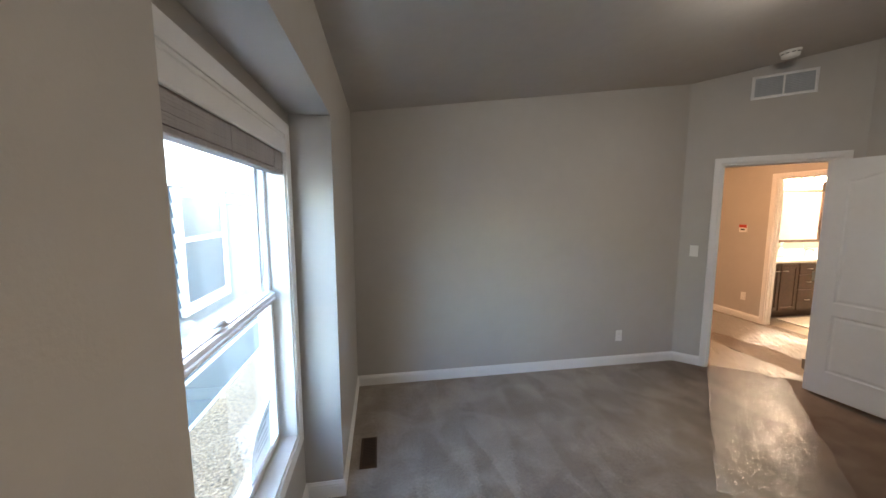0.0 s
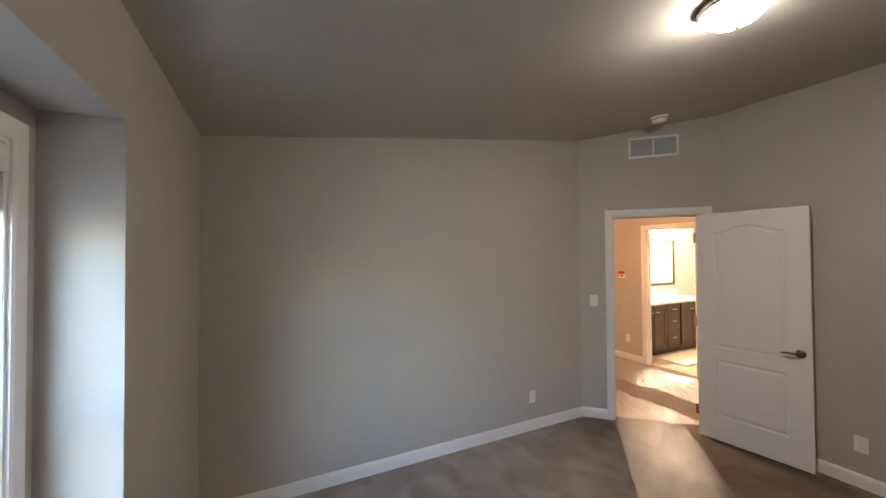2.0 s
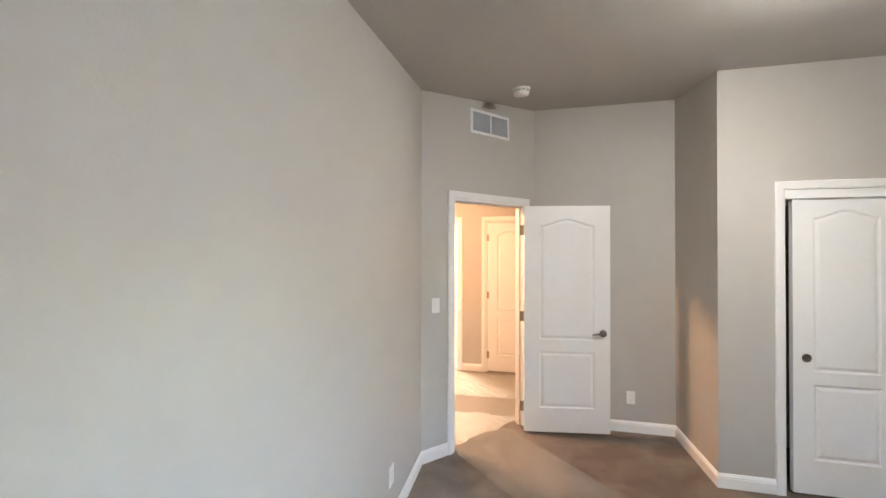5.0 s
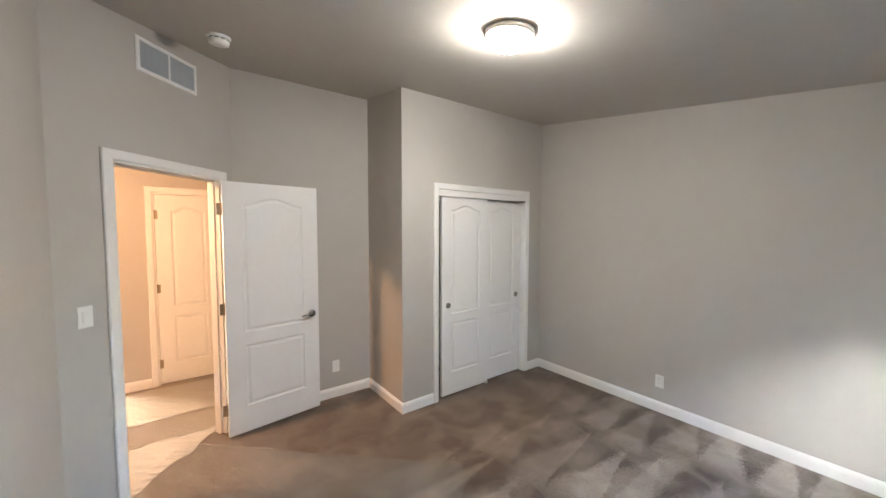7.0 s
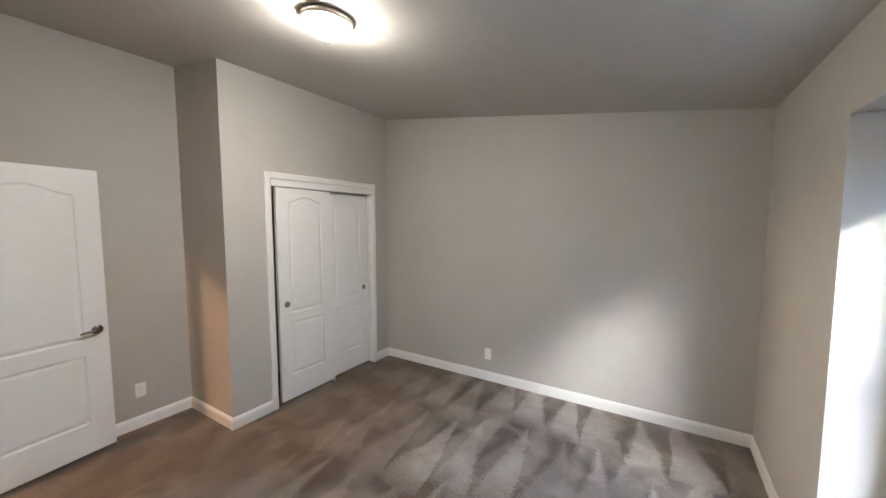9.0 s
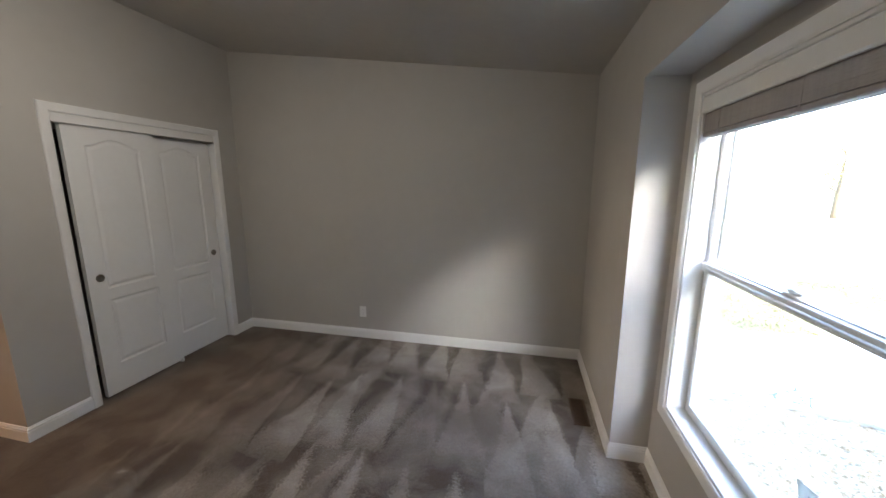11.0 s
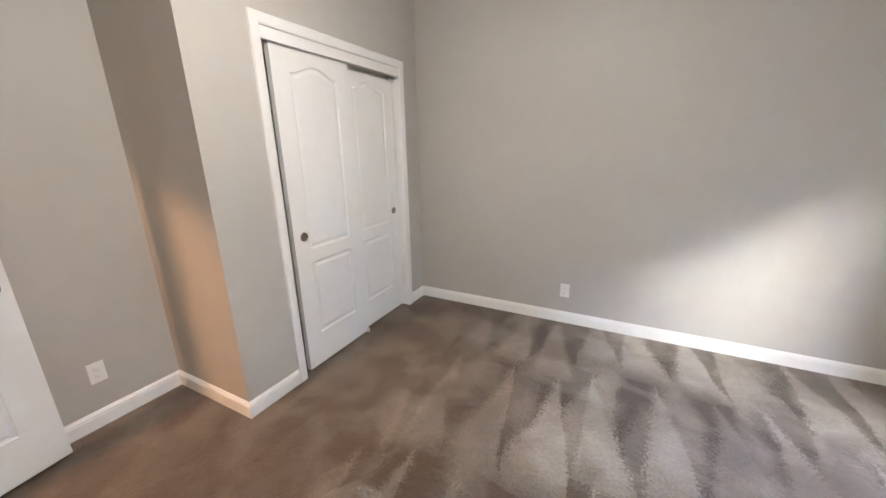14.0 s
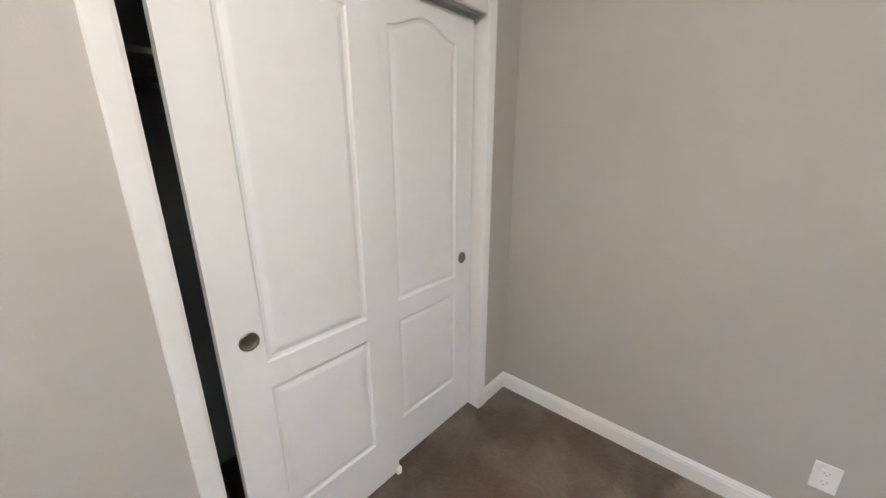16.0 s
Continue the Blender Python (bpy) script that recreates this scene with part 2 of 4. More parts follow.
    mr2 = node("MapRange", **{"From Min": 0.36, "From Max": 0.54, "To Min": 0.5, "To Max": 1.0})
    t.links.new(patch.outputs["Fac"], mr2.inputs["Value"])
    # hall nap lightened: the hall's stronger warm light put into the colour
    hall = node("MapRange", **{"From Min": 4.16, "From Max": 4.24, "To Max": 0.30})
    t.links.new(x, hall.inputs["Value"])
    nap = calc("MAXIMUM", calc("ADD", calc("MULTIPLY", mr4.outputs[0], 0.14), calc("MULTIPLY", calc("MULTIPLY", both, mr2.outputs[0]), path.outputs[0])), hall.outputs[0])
    # by the north wall: even, blotchy nap with faint strokes, daylight sheen painted in as lighter nap
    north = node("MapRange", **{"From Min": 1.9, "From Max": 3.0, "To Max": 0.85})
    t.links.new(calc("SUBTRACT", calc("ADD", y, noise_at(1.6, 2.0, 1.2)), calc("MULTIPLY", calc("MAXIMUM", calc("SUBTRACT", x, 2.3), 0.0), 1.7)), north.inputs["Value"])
    sheen_nap = calc("ADD", 0.56, calc("ADD", calc("MULTIPLY", mr4.outputs[0], 0.24), calc("MULTIPLY", wedges, 0.13)))
    nap = calc("ADD", nap, calc("MULTIPLY", calc("SUBTRACT", sheen_nap, nap), north.outputs[0]))
    fine = node("TexNoise", Scale=260.0, Detail=2.0)
    t.links.new(tc.outputs["Object"], fine.inputs["Vector"])
    tuft = node("TexNoise", Scale=55.0, Detail=2.0)
    t.links.new(tc.outputs["Object"], tuft.inputs["Vector"])
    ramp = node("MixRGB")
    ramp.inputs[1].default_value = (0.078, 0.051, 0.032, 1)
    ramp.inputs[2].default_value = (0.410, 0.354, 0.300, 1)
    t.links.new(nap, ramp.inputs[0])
    mr3 = node("MapRange", **{"From Min": 0.3, "From Max": 0.7, "To Min": 0.78, "To Max": 1.22})
    t.links.new(calc("ADD", calc("MULTIPLY", fine.outputs["Fac"], 0.55), calc("MULTIPLY", tuft.outputs["Fac"], 0.45)), mr3.inputs["Value"])
    sc = t.nodes.new("ShaderNodeVectorMath")
    sc.operation = "SCALE"
    t.links.new(ramp.outputs[0], sc.inputs[0])
    t.links.new(mr3.outputs[0], sc.inputs["Scale"])
    t.links.new(sc.outputs[0], b.inputs["Base Color"])
    bp = node("Bump", Strength=0.8, Distance=0.006)
    t.links.new(calc("ADD", fine.outputs["Fac"], tuft.outputs["Fac"]), bp.inputs["Height"])
    t.links.new(bp.outputs[0], b.inputs["Normal"])
    return m


M_GLASS = glass_material()
M_FILM = film_material("clear_plastic_film", 0.06)
M_FILM_HALL = film_material("milky_plastic_film", 0.34)
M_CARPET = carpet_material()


# ---- building helpers ----
def part(name, bm, mat, parent=None, label="", smooth=False, m=None):
    bmesh.ops.recalc_face_normals(bm, faces=bm.faces)
    me = bpy.data.meshes.new(name)
    bm.to_mesh(me)
    bm.free()
    me.materials.append(mat)
    if smooth:
        for p in me.polygons:
            p.use_smooth = True
    ob = new(name, me)
    if parent:
        ob.parent = parent
    if m is not None:
        ob.matrix_basis = m
    if label:
        tagged(ob, label)
    return ob


def thing(name, m, label, category, group="", kind=""):
    ob = new(name)
    ob.empty_display_size = 0.1
    ob.matrix_basis = m
    return tagged(ob, label, category, group, kind)


def box(bm, x0, x1, y0, y1, z0, z1, bevel=0.0, segments=1):
    r = bmesh.ops.create_cube(bm, size=1.0)
    vs = r["verts"]
    for v in vs:
        v.co = ((x0 + x1) / 2 + v.co.x * (x1 - x0), (y0 + y1) / 2 + v.co.y * (y1 - y0), (z0 + z1) / 2 + v.co.z * (z1 - z0))
    if bevel:
        es = list({e for v in vs for e in v.link_edges})
        bmesh.ops.bevel(bm, geom=es, offset=bevel, segments=segments, affect="EDGES", profile=0.5)
    return bm


def boxed(*args, **kw):
    return box(bmesh.new(), *args, **kw)


def frame_of(origin, along, out):
    """Local x runs along the wall, z up, y out of the wall into the room."""
    a, o = Vector((*along, 0)).normalized(), Vector((*out, 0)).normalized()
    m = Matrix.Identity(4)
    m.col[0][:3], m.col[1][:3], m.col[2][:3], m.col[3][:3] = a, o, (0, 0, 1), origin
    return m


def sweep(path, profile, m=None, closed=False):
    """A profile of (offset to the right of the path, height) along a flat path, with mitred corners."""
    bm = bmesh.new()
    n = len(path)
    pts = [Vector(p) for p in path]
    rings = []
    for i, p in enumerate(pts):
        a = (p - pts[i - 1]).normalized() if i or closed else None
        c = (pts[(i + 1) % n] - p).normalized() if i < n - 1 or closed else None
        na = Vector((a.y, -a.x)) if a else None
        nc = Vector((c.y, -c.x)) if c else None
        if na is None:
            d = nc
        elif nc is None:
            d = na
        else:
            d = (na + nc) / (1 + na.dot(nc))
        ring = []
        for off, h in profile:
            co = Vector((p.x + d.x * off, p.y + d.y * off, h))
            ring.append(bm.verts.new(m @ co if m is not None else co))
        rings.append(ring)
    k = len(profile)
    for i in range(n if closed else n - 1):
        r0, r1 = rings[i], rings[(i + 1) % n]
        for j in range(k):
            bm.faces.new((r0[j], r0[(j + 1) % k], r1[(j + 1) % k], r1[j]))
    if not closed:
        bm.faces.new(rings[0])
        bm.faces.new(rings[-1])
    return bm


def lathe(bm, profile, steps=32, m=None):
    """A solid of revolution about local z from (radius, height) pairs; ends of radius 0 close it."""
    rings = []
    for r, h in profile:
        if r < 1e-6:
            ring = [bm.verts.new((0, 0, h))]
        else:
            ring = [bm.verts.new((r * math.cos(2 * math.pi * i / steps), r * math.sin(2 * math.pi * i / steps), h)) for i in range(steps)]
        rings.append(ring)
    for a, c in zip(rings, rings[1:]):
        for i in range(steps):
            j = (i + 1) % steps
            if len(a) == 1 and len(c) > 1:
                bm.faces.new((a[0], c[i], c[j]))
            elif len(c) == 1 and len(a) > 1:
                bm.faces.new((a[i], c[0], a[j]))
            elif len(a) > 1:
                bm.faces.new((a[i], c[i], c[j], a[j]))
    if m is not None:
        bmesh.ops.transform(bm, matrix=m, verts=[v for ring in rings for v in ring])
    return bm


def tube(bm, pts, radii, steps=12):
    """A round bar along points with a radius (or an oval pair) at each."""
    rings = []
    pts = [Vector(p) for p in pts]
    for i, p in enumerate(pts):
        d = (pts[min(i + 1, len(pts) - 1)] - pts[max(i - 1, 0)]).normalized()
        side = d.cross(Vector((0, 0, 1)))
        side = side.normalized() if side.length > 1e-4 else Vector((1, 0, 0))
        up = side.cross(d).normalized()
        r = radii[i] if isinstance(radii[i], tuple) else (radii[i], radii[i])
        rings.append([bm.verts.new(p + side * r[0] * math.cos(2 * math.pi * k / steps) + up * r[1] * math.sin(2 * math.pi * k / steps)) for k in range(steps)])
    for a, c in zip(rings, rings[1:]):
        for k in range(steps):
            bm.faces.new((a[k], a[(k + 1) % steps], c[(k + 1) % steps], c[k]))
    bm.faces.new(rings[0])
    bm.faces.new(rings[-1])
    return bm


def inset(loop, d):
    """A closed counter-clockwise outline moved inwards by d."""
    n, res = len(loop), []
    for i in range(n):
        p, q, r = Vector(loop[i - 1]), Vector(loop[i]), Vector(loop[(i + 1) % n])
        a, c = (q - p).normalized(), (r - q).normalized()
        na, nc = Vector((-a.y, a.x)), Vector((-c.y, c.x))
        k = (na + nc) / max(0.4, 1 + na.dot(nc))
        res.append((q.x + k.x * d, q.y + k.y * d))
    return res


def panel_outline(x0, x1, z0, z1, arch=0.0, steps=18):
    loop = [(x0, z0), (x1, z0), (x1, z1)]
    if arch:
        loop += [(x1 + (x0 - x1) * i / steps, z1 + arch * (0.5 - 0.5 * math.cos(2 * math.pi * i / steps))) for i in range(1, steps)]
    return loop + [(x0, z1)]


def molded_leaf(w, h, thick, panels):
    """A pressed door leaf: sunk moulding round each raised panel, on both faces. Local x 0..w, z 0..h, y about 0."""
    bm = bmesh.new()
    outer_loops = []
    for side in (1, -1):
        yf = side * thick / 2
        outer = [bm.verts.new((x, yf, z)) for x, z in ((0, 0), (w, 0), (w, h), (0, h))]
        edges = [bm.edges.new((outer[i], outer[(i + 1) % 4])) for i in range(4)]
        outer_loops.append(outer)
        for loop in panels:
            rings = []
            for d, depth in ((0, 0), (0.006, 0.005), (0.016, 0.007), (0.034, 0.002), (0.042, 0.0015)):
                pts = inset(loop, d) if d else loop
                rings.append([bm.verts.new((x, yf - side * depth, z)) for x, z in pts])
            n = len(loop)
            edges += [bm.edges.new((rings[0][i], rings[0][(i + 1) % n])) for i in range(n)]
            for a, c in zip(rings, rings[1:]):
                for i in range(n):
                    bm.faces.new((a[i], a[(i + 1) % n], c[(i + 1) % n], c[i]))
            bm.faces.new(rings[-1])
        bmesh.ops.triangle_fill(bm, use_beauty=True, edges=edges, normal=(0, side, 0))
    a, c = outer_loops
    for i in range(4):
        bm.faces.new((a[i], a[(i + 1) % 4], c[(i + 1) % 4], c[i]))
    return bm


def door_panels(w, stile=0.135, top=1.845):
    return [panel_outline(stile, w - stile, 0.215, 0.715), panel_outline(stile, w - stile, 0.822, top, 0.058)]


CASING = [(0, 0), (0, 0.010), (-0.010, 0.014), (-0.042, 0.017), (-0.052, 0.017), (-0.057, 0.012), (-0.057, 0)]
BASEBOARD = [(0, 0), (0.013, 0), (0.013, 0.068), (0.010, 0.074), (0.012, 0.080), (0.007, 0.088), (0.004, 0.096), (0, 0.098)]


def casing(name, m, u0, u1, top, bottom=0.0, parent=None):
    """Door or window casing round an opening u0..u1; m maps local x along, z up, y out."""
    flat = m @ Matrix(((1, 0, 0, 0), (0, 0, 1, 0), (0, 1, 0, 0), (0, 0, 0, 1)))
    return part(name, sweep([(u0, bottom), (u0, top), (u1, top), (u1, bottom)], CASING, flat), M_WHITE, parent)


def flat(m):
    """Maps a path drawn as (along, up) with heights measured out of the wall."""
    return m @ Matrix(((1, 0, 0, 0), (0, 0, 1, 0), (0, 1, 0, 0), (0, 0, 0, 1)))


# ---- the plan ----
LX, LY = 3.522, 4.005                 # closet front, far wall
ALC_X, ALC_Y = 4.212, 1.912           # alcove behind the open door
P0, P1 = (3.334, 4.005), (4.212, 3.127)  # slanted wall with the door
BAY0, BAY1, BAY_X = 1.230, 2.715, -0.205
SOFFIT = 2.120
HALL_X = 5.555
TOP = 3.25
W_DOOR = frame_of((*P1, 0), (-1, 1), (-1, -1))
W_CLOSET = frame_of((LX, 0, 0), (0, 1), (-1, 0))
W_HALL = frame_of((HALL_X, 0, 0), (0, 1), (-1, 0))
W_BAY = frame_of((BAY_X, BAY1, 0), (0, -1), (1, 0))
DOOR_U0, DOOR_U1, DOOR_TOP = 0.132, 0.942, 2.070
CL_Y0, CL_Y1 = 0.278, 1.517
BATH_Y0, BATH_Y1 = 4.09, 4.81
LINEN_Y0, LINEN_Y1 = 3.10, 3.71


def structure(name, bm, mat, label, category, m=None):
    return tagged(part(name, bm, mat, None, "", False, m), label, category, "", "structure")


def wall_with_opening(u0, u1, o0, o1, otop, obottom, depth, top=TOP, base=-1.1):
    """Pieces of a wall round one opening; local x along, y from 0 back to -depth."""
    bm = bmesh.new()
    box(bm, u0, o0, -depth, 0, base, top)
    box(bm, o1, u1, -depth, 0, base, top)
    box(bm, o0, o1, -depth, 0, otop, top)
    if obottom > base:
        box(bm, o0, o1, -depth, 0, base, obottom)
    return bm


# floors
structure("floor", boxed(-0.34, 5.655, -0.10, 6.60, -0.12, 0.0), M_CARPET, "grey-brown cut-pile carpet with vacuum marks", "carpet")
structure("floor_bathroom", boxed(5.655, 8.30, 3.10, 5.65, -0.12, -0.003), M_VINYLFLOOR, "tan vinyl bathroom floor", "floor")
# bedroom walls
bm = bmesh.new()
box(bm, -0.34, 0, -0.10, BAY0, -1.1, TOP)
box(bm, -0.34, 0, BAY1, LY + 0.10, -1.1, TOP)
box(bm, BAY_X, 0, BAY0, BAY1, SOFFIT, TOP)
structure("wall_west", bm, M_WALL, "greige painted wall with a deep window recess", "wall")
WIN_U0, WIN_U1, WIN_Z0, WIN_Z1 = 0.121, 1.322, 0.465, 1.995
structure("wall_recess", wall_with_opening(0, BAY1 - BAY0, WIN_U0, WIN_U1, WIN_Z1, WIN_Z0, 0.135), M_WALL,
          "greige painted wall at the back of the window recess", "wall", W_BAY)
structure("wall_north", boxed(0, P0[0], LY, LY + 0.10, -0.1, TOP), M_WALL, "greige painted bedroom wall", "wall")
structure("wall_south", boxed(0, 4.312, -0.10, 0, -0.1, TOP), M_WALL, "greige painted bedroom wall", "wall")
structure("wall_door", wall_with_opening(-0.03, 1.2417, DOOR_U0, DOOR_U1, DOOR_TOP, -0.1, 0.10, base=-0.1), M_WALL,
          "greige slanted wall round the bedroom doorway", "wall", W_DOOR)
structure("wall_alcove", boxed(ALC_X, ALC_X + 0.10, 0.0, P1[1], -0.1, TOP), M_WALL, "greige painted alcove wall", "wall")
structure("wall_closet_side", boxed(LX + 0.10, ALC_X, ALC_Y - 0.10, ALC_Y, -0.1, TOP), M_WALL, "greige closet side wall", "wall")
structure("wall_closet", wall_with_opening(0.0, ALC_Y, CL_Y0 - 0.014, CL_Y1 + 0.014, 2.066, -0.1, 0.10, base=-0.1), M_WALL, "greige closet front wall", "wall", W_CLOSET)
# hall and bathroom walls
bm = bmesh.new()
for y0, y1 in ((1.70, LINEN_Y0), (LINEN_Y1, BATH_Y0), (BATH_Y1, 6.60)):
    box(bm, HALL_X, HALL_X + 0.10, y0, y1, -0.1, TOP)
box(bm, HALL_X, HALL_X + 0.10, LINEN_Y0, LINEN_Y1, 2.052, TOP)
box(bm, HALL_X, HALL_X + 0.10, BATH_Y0, BATH_Y1, 2.052, TOP)
structure("wall_hall", bm, M_WALL, "greige hall wall with two doorways", "wall")
structure("wall_hall_end", boxed(3.20, HALL_X, 6.50, 6.60, -0.1, TOP), M_WALL, "greige wall at the hall's end", "wall")
structure("wall_hall_back", boxed(3.197, P0[0], LY + 0.10, 6.50, -0.1, TOP), M_WALL, "greige hall wall", "wall")
structure("wall_hall_south", boxed(ALC_X + 0.10, HALL_X, 1.70, 1.80, -0.1, TOP), M_WALL, "greige wall at the hall's end", "wall")
structure("wall_bath_vanity", boxed(HALL_X + 0.10, 8.30, 5.55, 5.65, -0.1, TOP), M_WALL, "greige bathroom wall behind the vanity", "wall")
structure("wall_bath_far", boxed(8.20, 8.30, 3.20, 5.55, -0.1, TOP), M_WALL, "greige bathroom wall", "wall")
structure("wall_bath_south", boxed(HALL_X + 0.10, 8.30, 3.10, 3.20, -0.1, TOP), M_WALL, "greige bathroom wall", "wall")
structure("wall_linen", boxed(6.20, 6.30, 2.80, 3.10, -0.1, TOP), M_WALL, "greige closet wall", "wall")

# ceilings
CEIL0, SLOPE = 2.467, 0.1235


def ceiling_z(x):
    return CEIL0 + SLOPE * x


bm = bmesh.new()
vs = [bm.verts.new((x, y, ceiling_z(x) + dz)) for dz in (0, 0.08) for x, y in ((-0.02, -0.02), (4.24, -0.02), (4.24, LY + 0.02), (-0.02, LY + 0.02))]
for f in ((0, 1, 2, 3), (7, 6, 5, 4), (0, 4, 5, 1), (1, 5, 6, 2), (2, 6, 7, 3), (3, 7, 4, 0)):
    bm.faces.new([vs[i] for i in f])
structure("ceiling", bm, M_CEIL, "sloping matt ceiling with fine orange-peel texture", "ceiling")
bm = bmesh.new()
plan = [(4.30, 1.80), (5.55, 1.80), (5.55, 6.50), (3.34, 6.50), (3.34, 4.11), (3.43, 4.06), (4.30, 3.19)]
low = [bm.verts.new((x, y, 2.62)) for x, y in plan]
high = [bm.verts.new((x, y, 2.70)) for x, y in plan]
bm.faces.new(low)
bm.faces.new(high)
for i in range(len(plan)):
    j = (i + 1) % len(plan)
    bm.faces.new((low[i], low[j], high[j], high[i]))
structure("ceiling_hall", bm, M_CEIL, "flat matt hall ceiling", "ceiling")
structure("ceiling_bathroom", boxed(5.66, 8.19, 3.21, 5.54, 2.45, 2.52), M_CEIL, "flat matt bathroom ceiling", "ceiling")
structure("roof", boxed(-0.55, 8.5, -0.5, 6.9, TOP, TOP + 0.12), M_ROOF, "dark shingle roof", "roof")

# baseboards


def du(u):
    return tuple((W_DOOR @ Vector((u, 0, 0)))[:2])


for path in (
    [(LX, CL_Y0 - 0.057), (LX, 0), (0, 0), (0, BAY0), (BAY_X, BAY0), (BAY_X, BAY1), (0, BAY1), (0, LY), P0, du(DOOR_U1 + 0.057)],
    [du(DOOR_U0 - 0.057), P1, (ALC_X, ALC_Y), (LX, ALC_Y), (LX, CL_Y1 + 0.057)],
    [(HALL_X, 6.5), (HALL_X, BATH_Y1 + 0.057)],
    [(HALL_X, BATH_Y0 - 0.057), (HALL_X, LINEN_Y1 + 0.057)],
):
    structure("baseboard", sweep(path, BASEBOARD), M_WHITE, "white moulded baseboard along the wall", "baseboard")


# ---- doors ----
def jamb_lining(m, u0, u1, top, depth, parent):
    t = 0.016
    bm = bmesh.new()
    box(bm, u0, u0 + t, -depth - 0.002, 0.002, 0, top, 0.002)
    box(bm, u1 - t, u1, -depth - 0.002, 0.002, 0, top, 0.002)
    box(bm, u0 + t, u1 - t, -depth - 0.002, 0.002, top - t, top, 0.002)
    bmesh.ops.transform(bm, matrix=m, verts=bm.verts)
    part("jamb", bm, M_WHITE, parent)
    bm = bmesh.new()
    s = 0.011
    box(bm, u0 + t, u0 + t + s, -0.072, -0.040, 0, top - t)
    box(bm, u1 - t - s, u1 - t, -0.072, -0.040, 0, top - t)
    box(bm, u0 + t + s, u1 - t - s, -0.072, -0.040, top - t - s, top - t)
    bmesh.ops.transform(bm, matrix=m, verts=bm.verts)
    part("door_stop", bm, M_WHITE, parent)


def lever(parent, x, z, side, thick):
    """A lever handle on one face; side +1 or -1 of the leaf, pointing towards the hinges."""
    y = side * thick / 2
    m = Matrix.Translation((x, y, z)) @ Matrix.Rotation(radians(-90 * side), 4, "X")
    bm = bmesh.new()
    lathe(bm, [(0, 0), (0.032, 0), (0.032, 0.006), (0.027, 0.011), (0.013, 0.013), (0.011, 0.045), (0, 0.047)], 24, m)
    tube(bm, [(x - 0.006, y + side * 0.044, z), (x + 0.03, y + side * 0.048, z + 0.002), (x + 0.075, y + side * 0.046, z + 0.001), (x + 0.108, y + side * 0.040, z - 0.006)],
         [(0.008, 0.010), (0.008, 0.010), (0.006, 0.008), (0.004, 0.006)], 12)
    return part("lever_handle", bm, M_PULL, parent, "brushed nickel lever handle", True)


def hinge(parent, m):
    bm = bmesh.new()
    lathe(bm, [(0, 0), (0.006, 0), (0.006, 0.09), (0.004, 0.096), (0, 0.097)], 12)
    box(bm, -0.0005, 0.028, -0.0018, 0.0008, 0, 0.09)
    return part("hinge", bm, M_BRASS, parent, "dull bronze hinge", False, m)


casing_bed = thing("door_frame", Matrix.Identity(4), "white painted bedroom door frame with moulded casing", "door frame", "", "structure")
casing("casing", W_DOOR, DOOR_U0, DOOR_U1, DOOR_TOP, 0.0, casing_bed)
casing("casing", W_DOOR @ Matrix.Translation((0, -0.10, 0)) @ Matrix.Diagonal((1, -1, 1, 1)), DOOR_U0, DOOR_U1, DOOR_TOP, 0.0, casing_bed)
jamb_lining(W_DOOR, DOOR_U0, DOOR_U1, DOOR_TOP, 0.10, casing_bed)
bm = bmesh.new()
box(bm, DOOR_U1 - 0.0175, DOOR_U1 - 0.015, -0.036, -0.008, 0.87, 0.93)
bmesh.ops.transform(bm, matrix=W_DOOR, verts=bm.verts)
part("strike_plate", bm, M_NICKEL, casing_bed)

THICK = 0.035
way = Vector((-0.136, 0.991, 0)).normalized()
out = Vector((-0.991, -0.136, 0)).normalized()
latch_end = Vector((4.080, 2.480, 0.022)) - out * THICK / 2
door_1 = thing("door_1", frame_of(latch_end, way[:2], out[:2]), "white two-panel bedroom door with arched top panel, standing open", "door")
LEAF_W = 0.750
part("leaf", molded_leaf(LEAF_W, 2.02, THICK, door_panels(LEAF_W)), M_DOOR, door_1)
lever(door_1, 0.062, 0.885, 1, THICK)
lever(door_1, 0.062, 0.885, -1, THICK)
bm = boxed(-0.0012, 0.0008, -0.012, 0.012, 0.855, 0.915)
part("latch_plate", bm, M_NICKEL, door_1)
for z in (0.17, 0.98, 1.76):
    hinge(door_1, Matrix.Translation((LEAF_W + 0.006, -0.004, z)) @ Matrix.Rotation(radians(-8), 4, "Z"))

# hall closet door, shut
casing_hall = thing("door_frame", Matrix.Identity(4), "white painted hall door frame in warm light", "door frame", "", "structure")
casing("casing", W_HALL, LINEN_Y0, LINEN_Y1, 2.052, 0.0, casing_hall)
jamb_lining(W_HALL, LINEN_Y0, LINEN_Y1, 2.052, 0.10, casing_hall)
lw_ = LINEN_Y1 - LINEN_Y0 - 0.038
door_2 = thing("door_2", W_HALL @ Matrix.Translation((LINEN_Y0 + 0.019, -0.021, 0.016)), "white two-panel hall closet door, shut", "door")
part("leaf", molded_leaf(lw_, 2.012, THICK, door_panels(lw_)), M_DOOR, door_2)
for z in (0.17, 0.98, 1.76):
    hinge(door_2, Matrix.Translation((lw_ + 0.002, THICK / 2 + 0.002, z)) @ Matrix.Rotation(radians(180), 4, "Z"))
# bathroom doorway
casing_bath = thing("door_frame", Matrix.Identity(4), "white painted bathroom door frame", "door frame", "", "structure")
casing("casing", W_HALL, BATH_Y0, BATH_Y1, 2.052, 0.0, casing_bath)
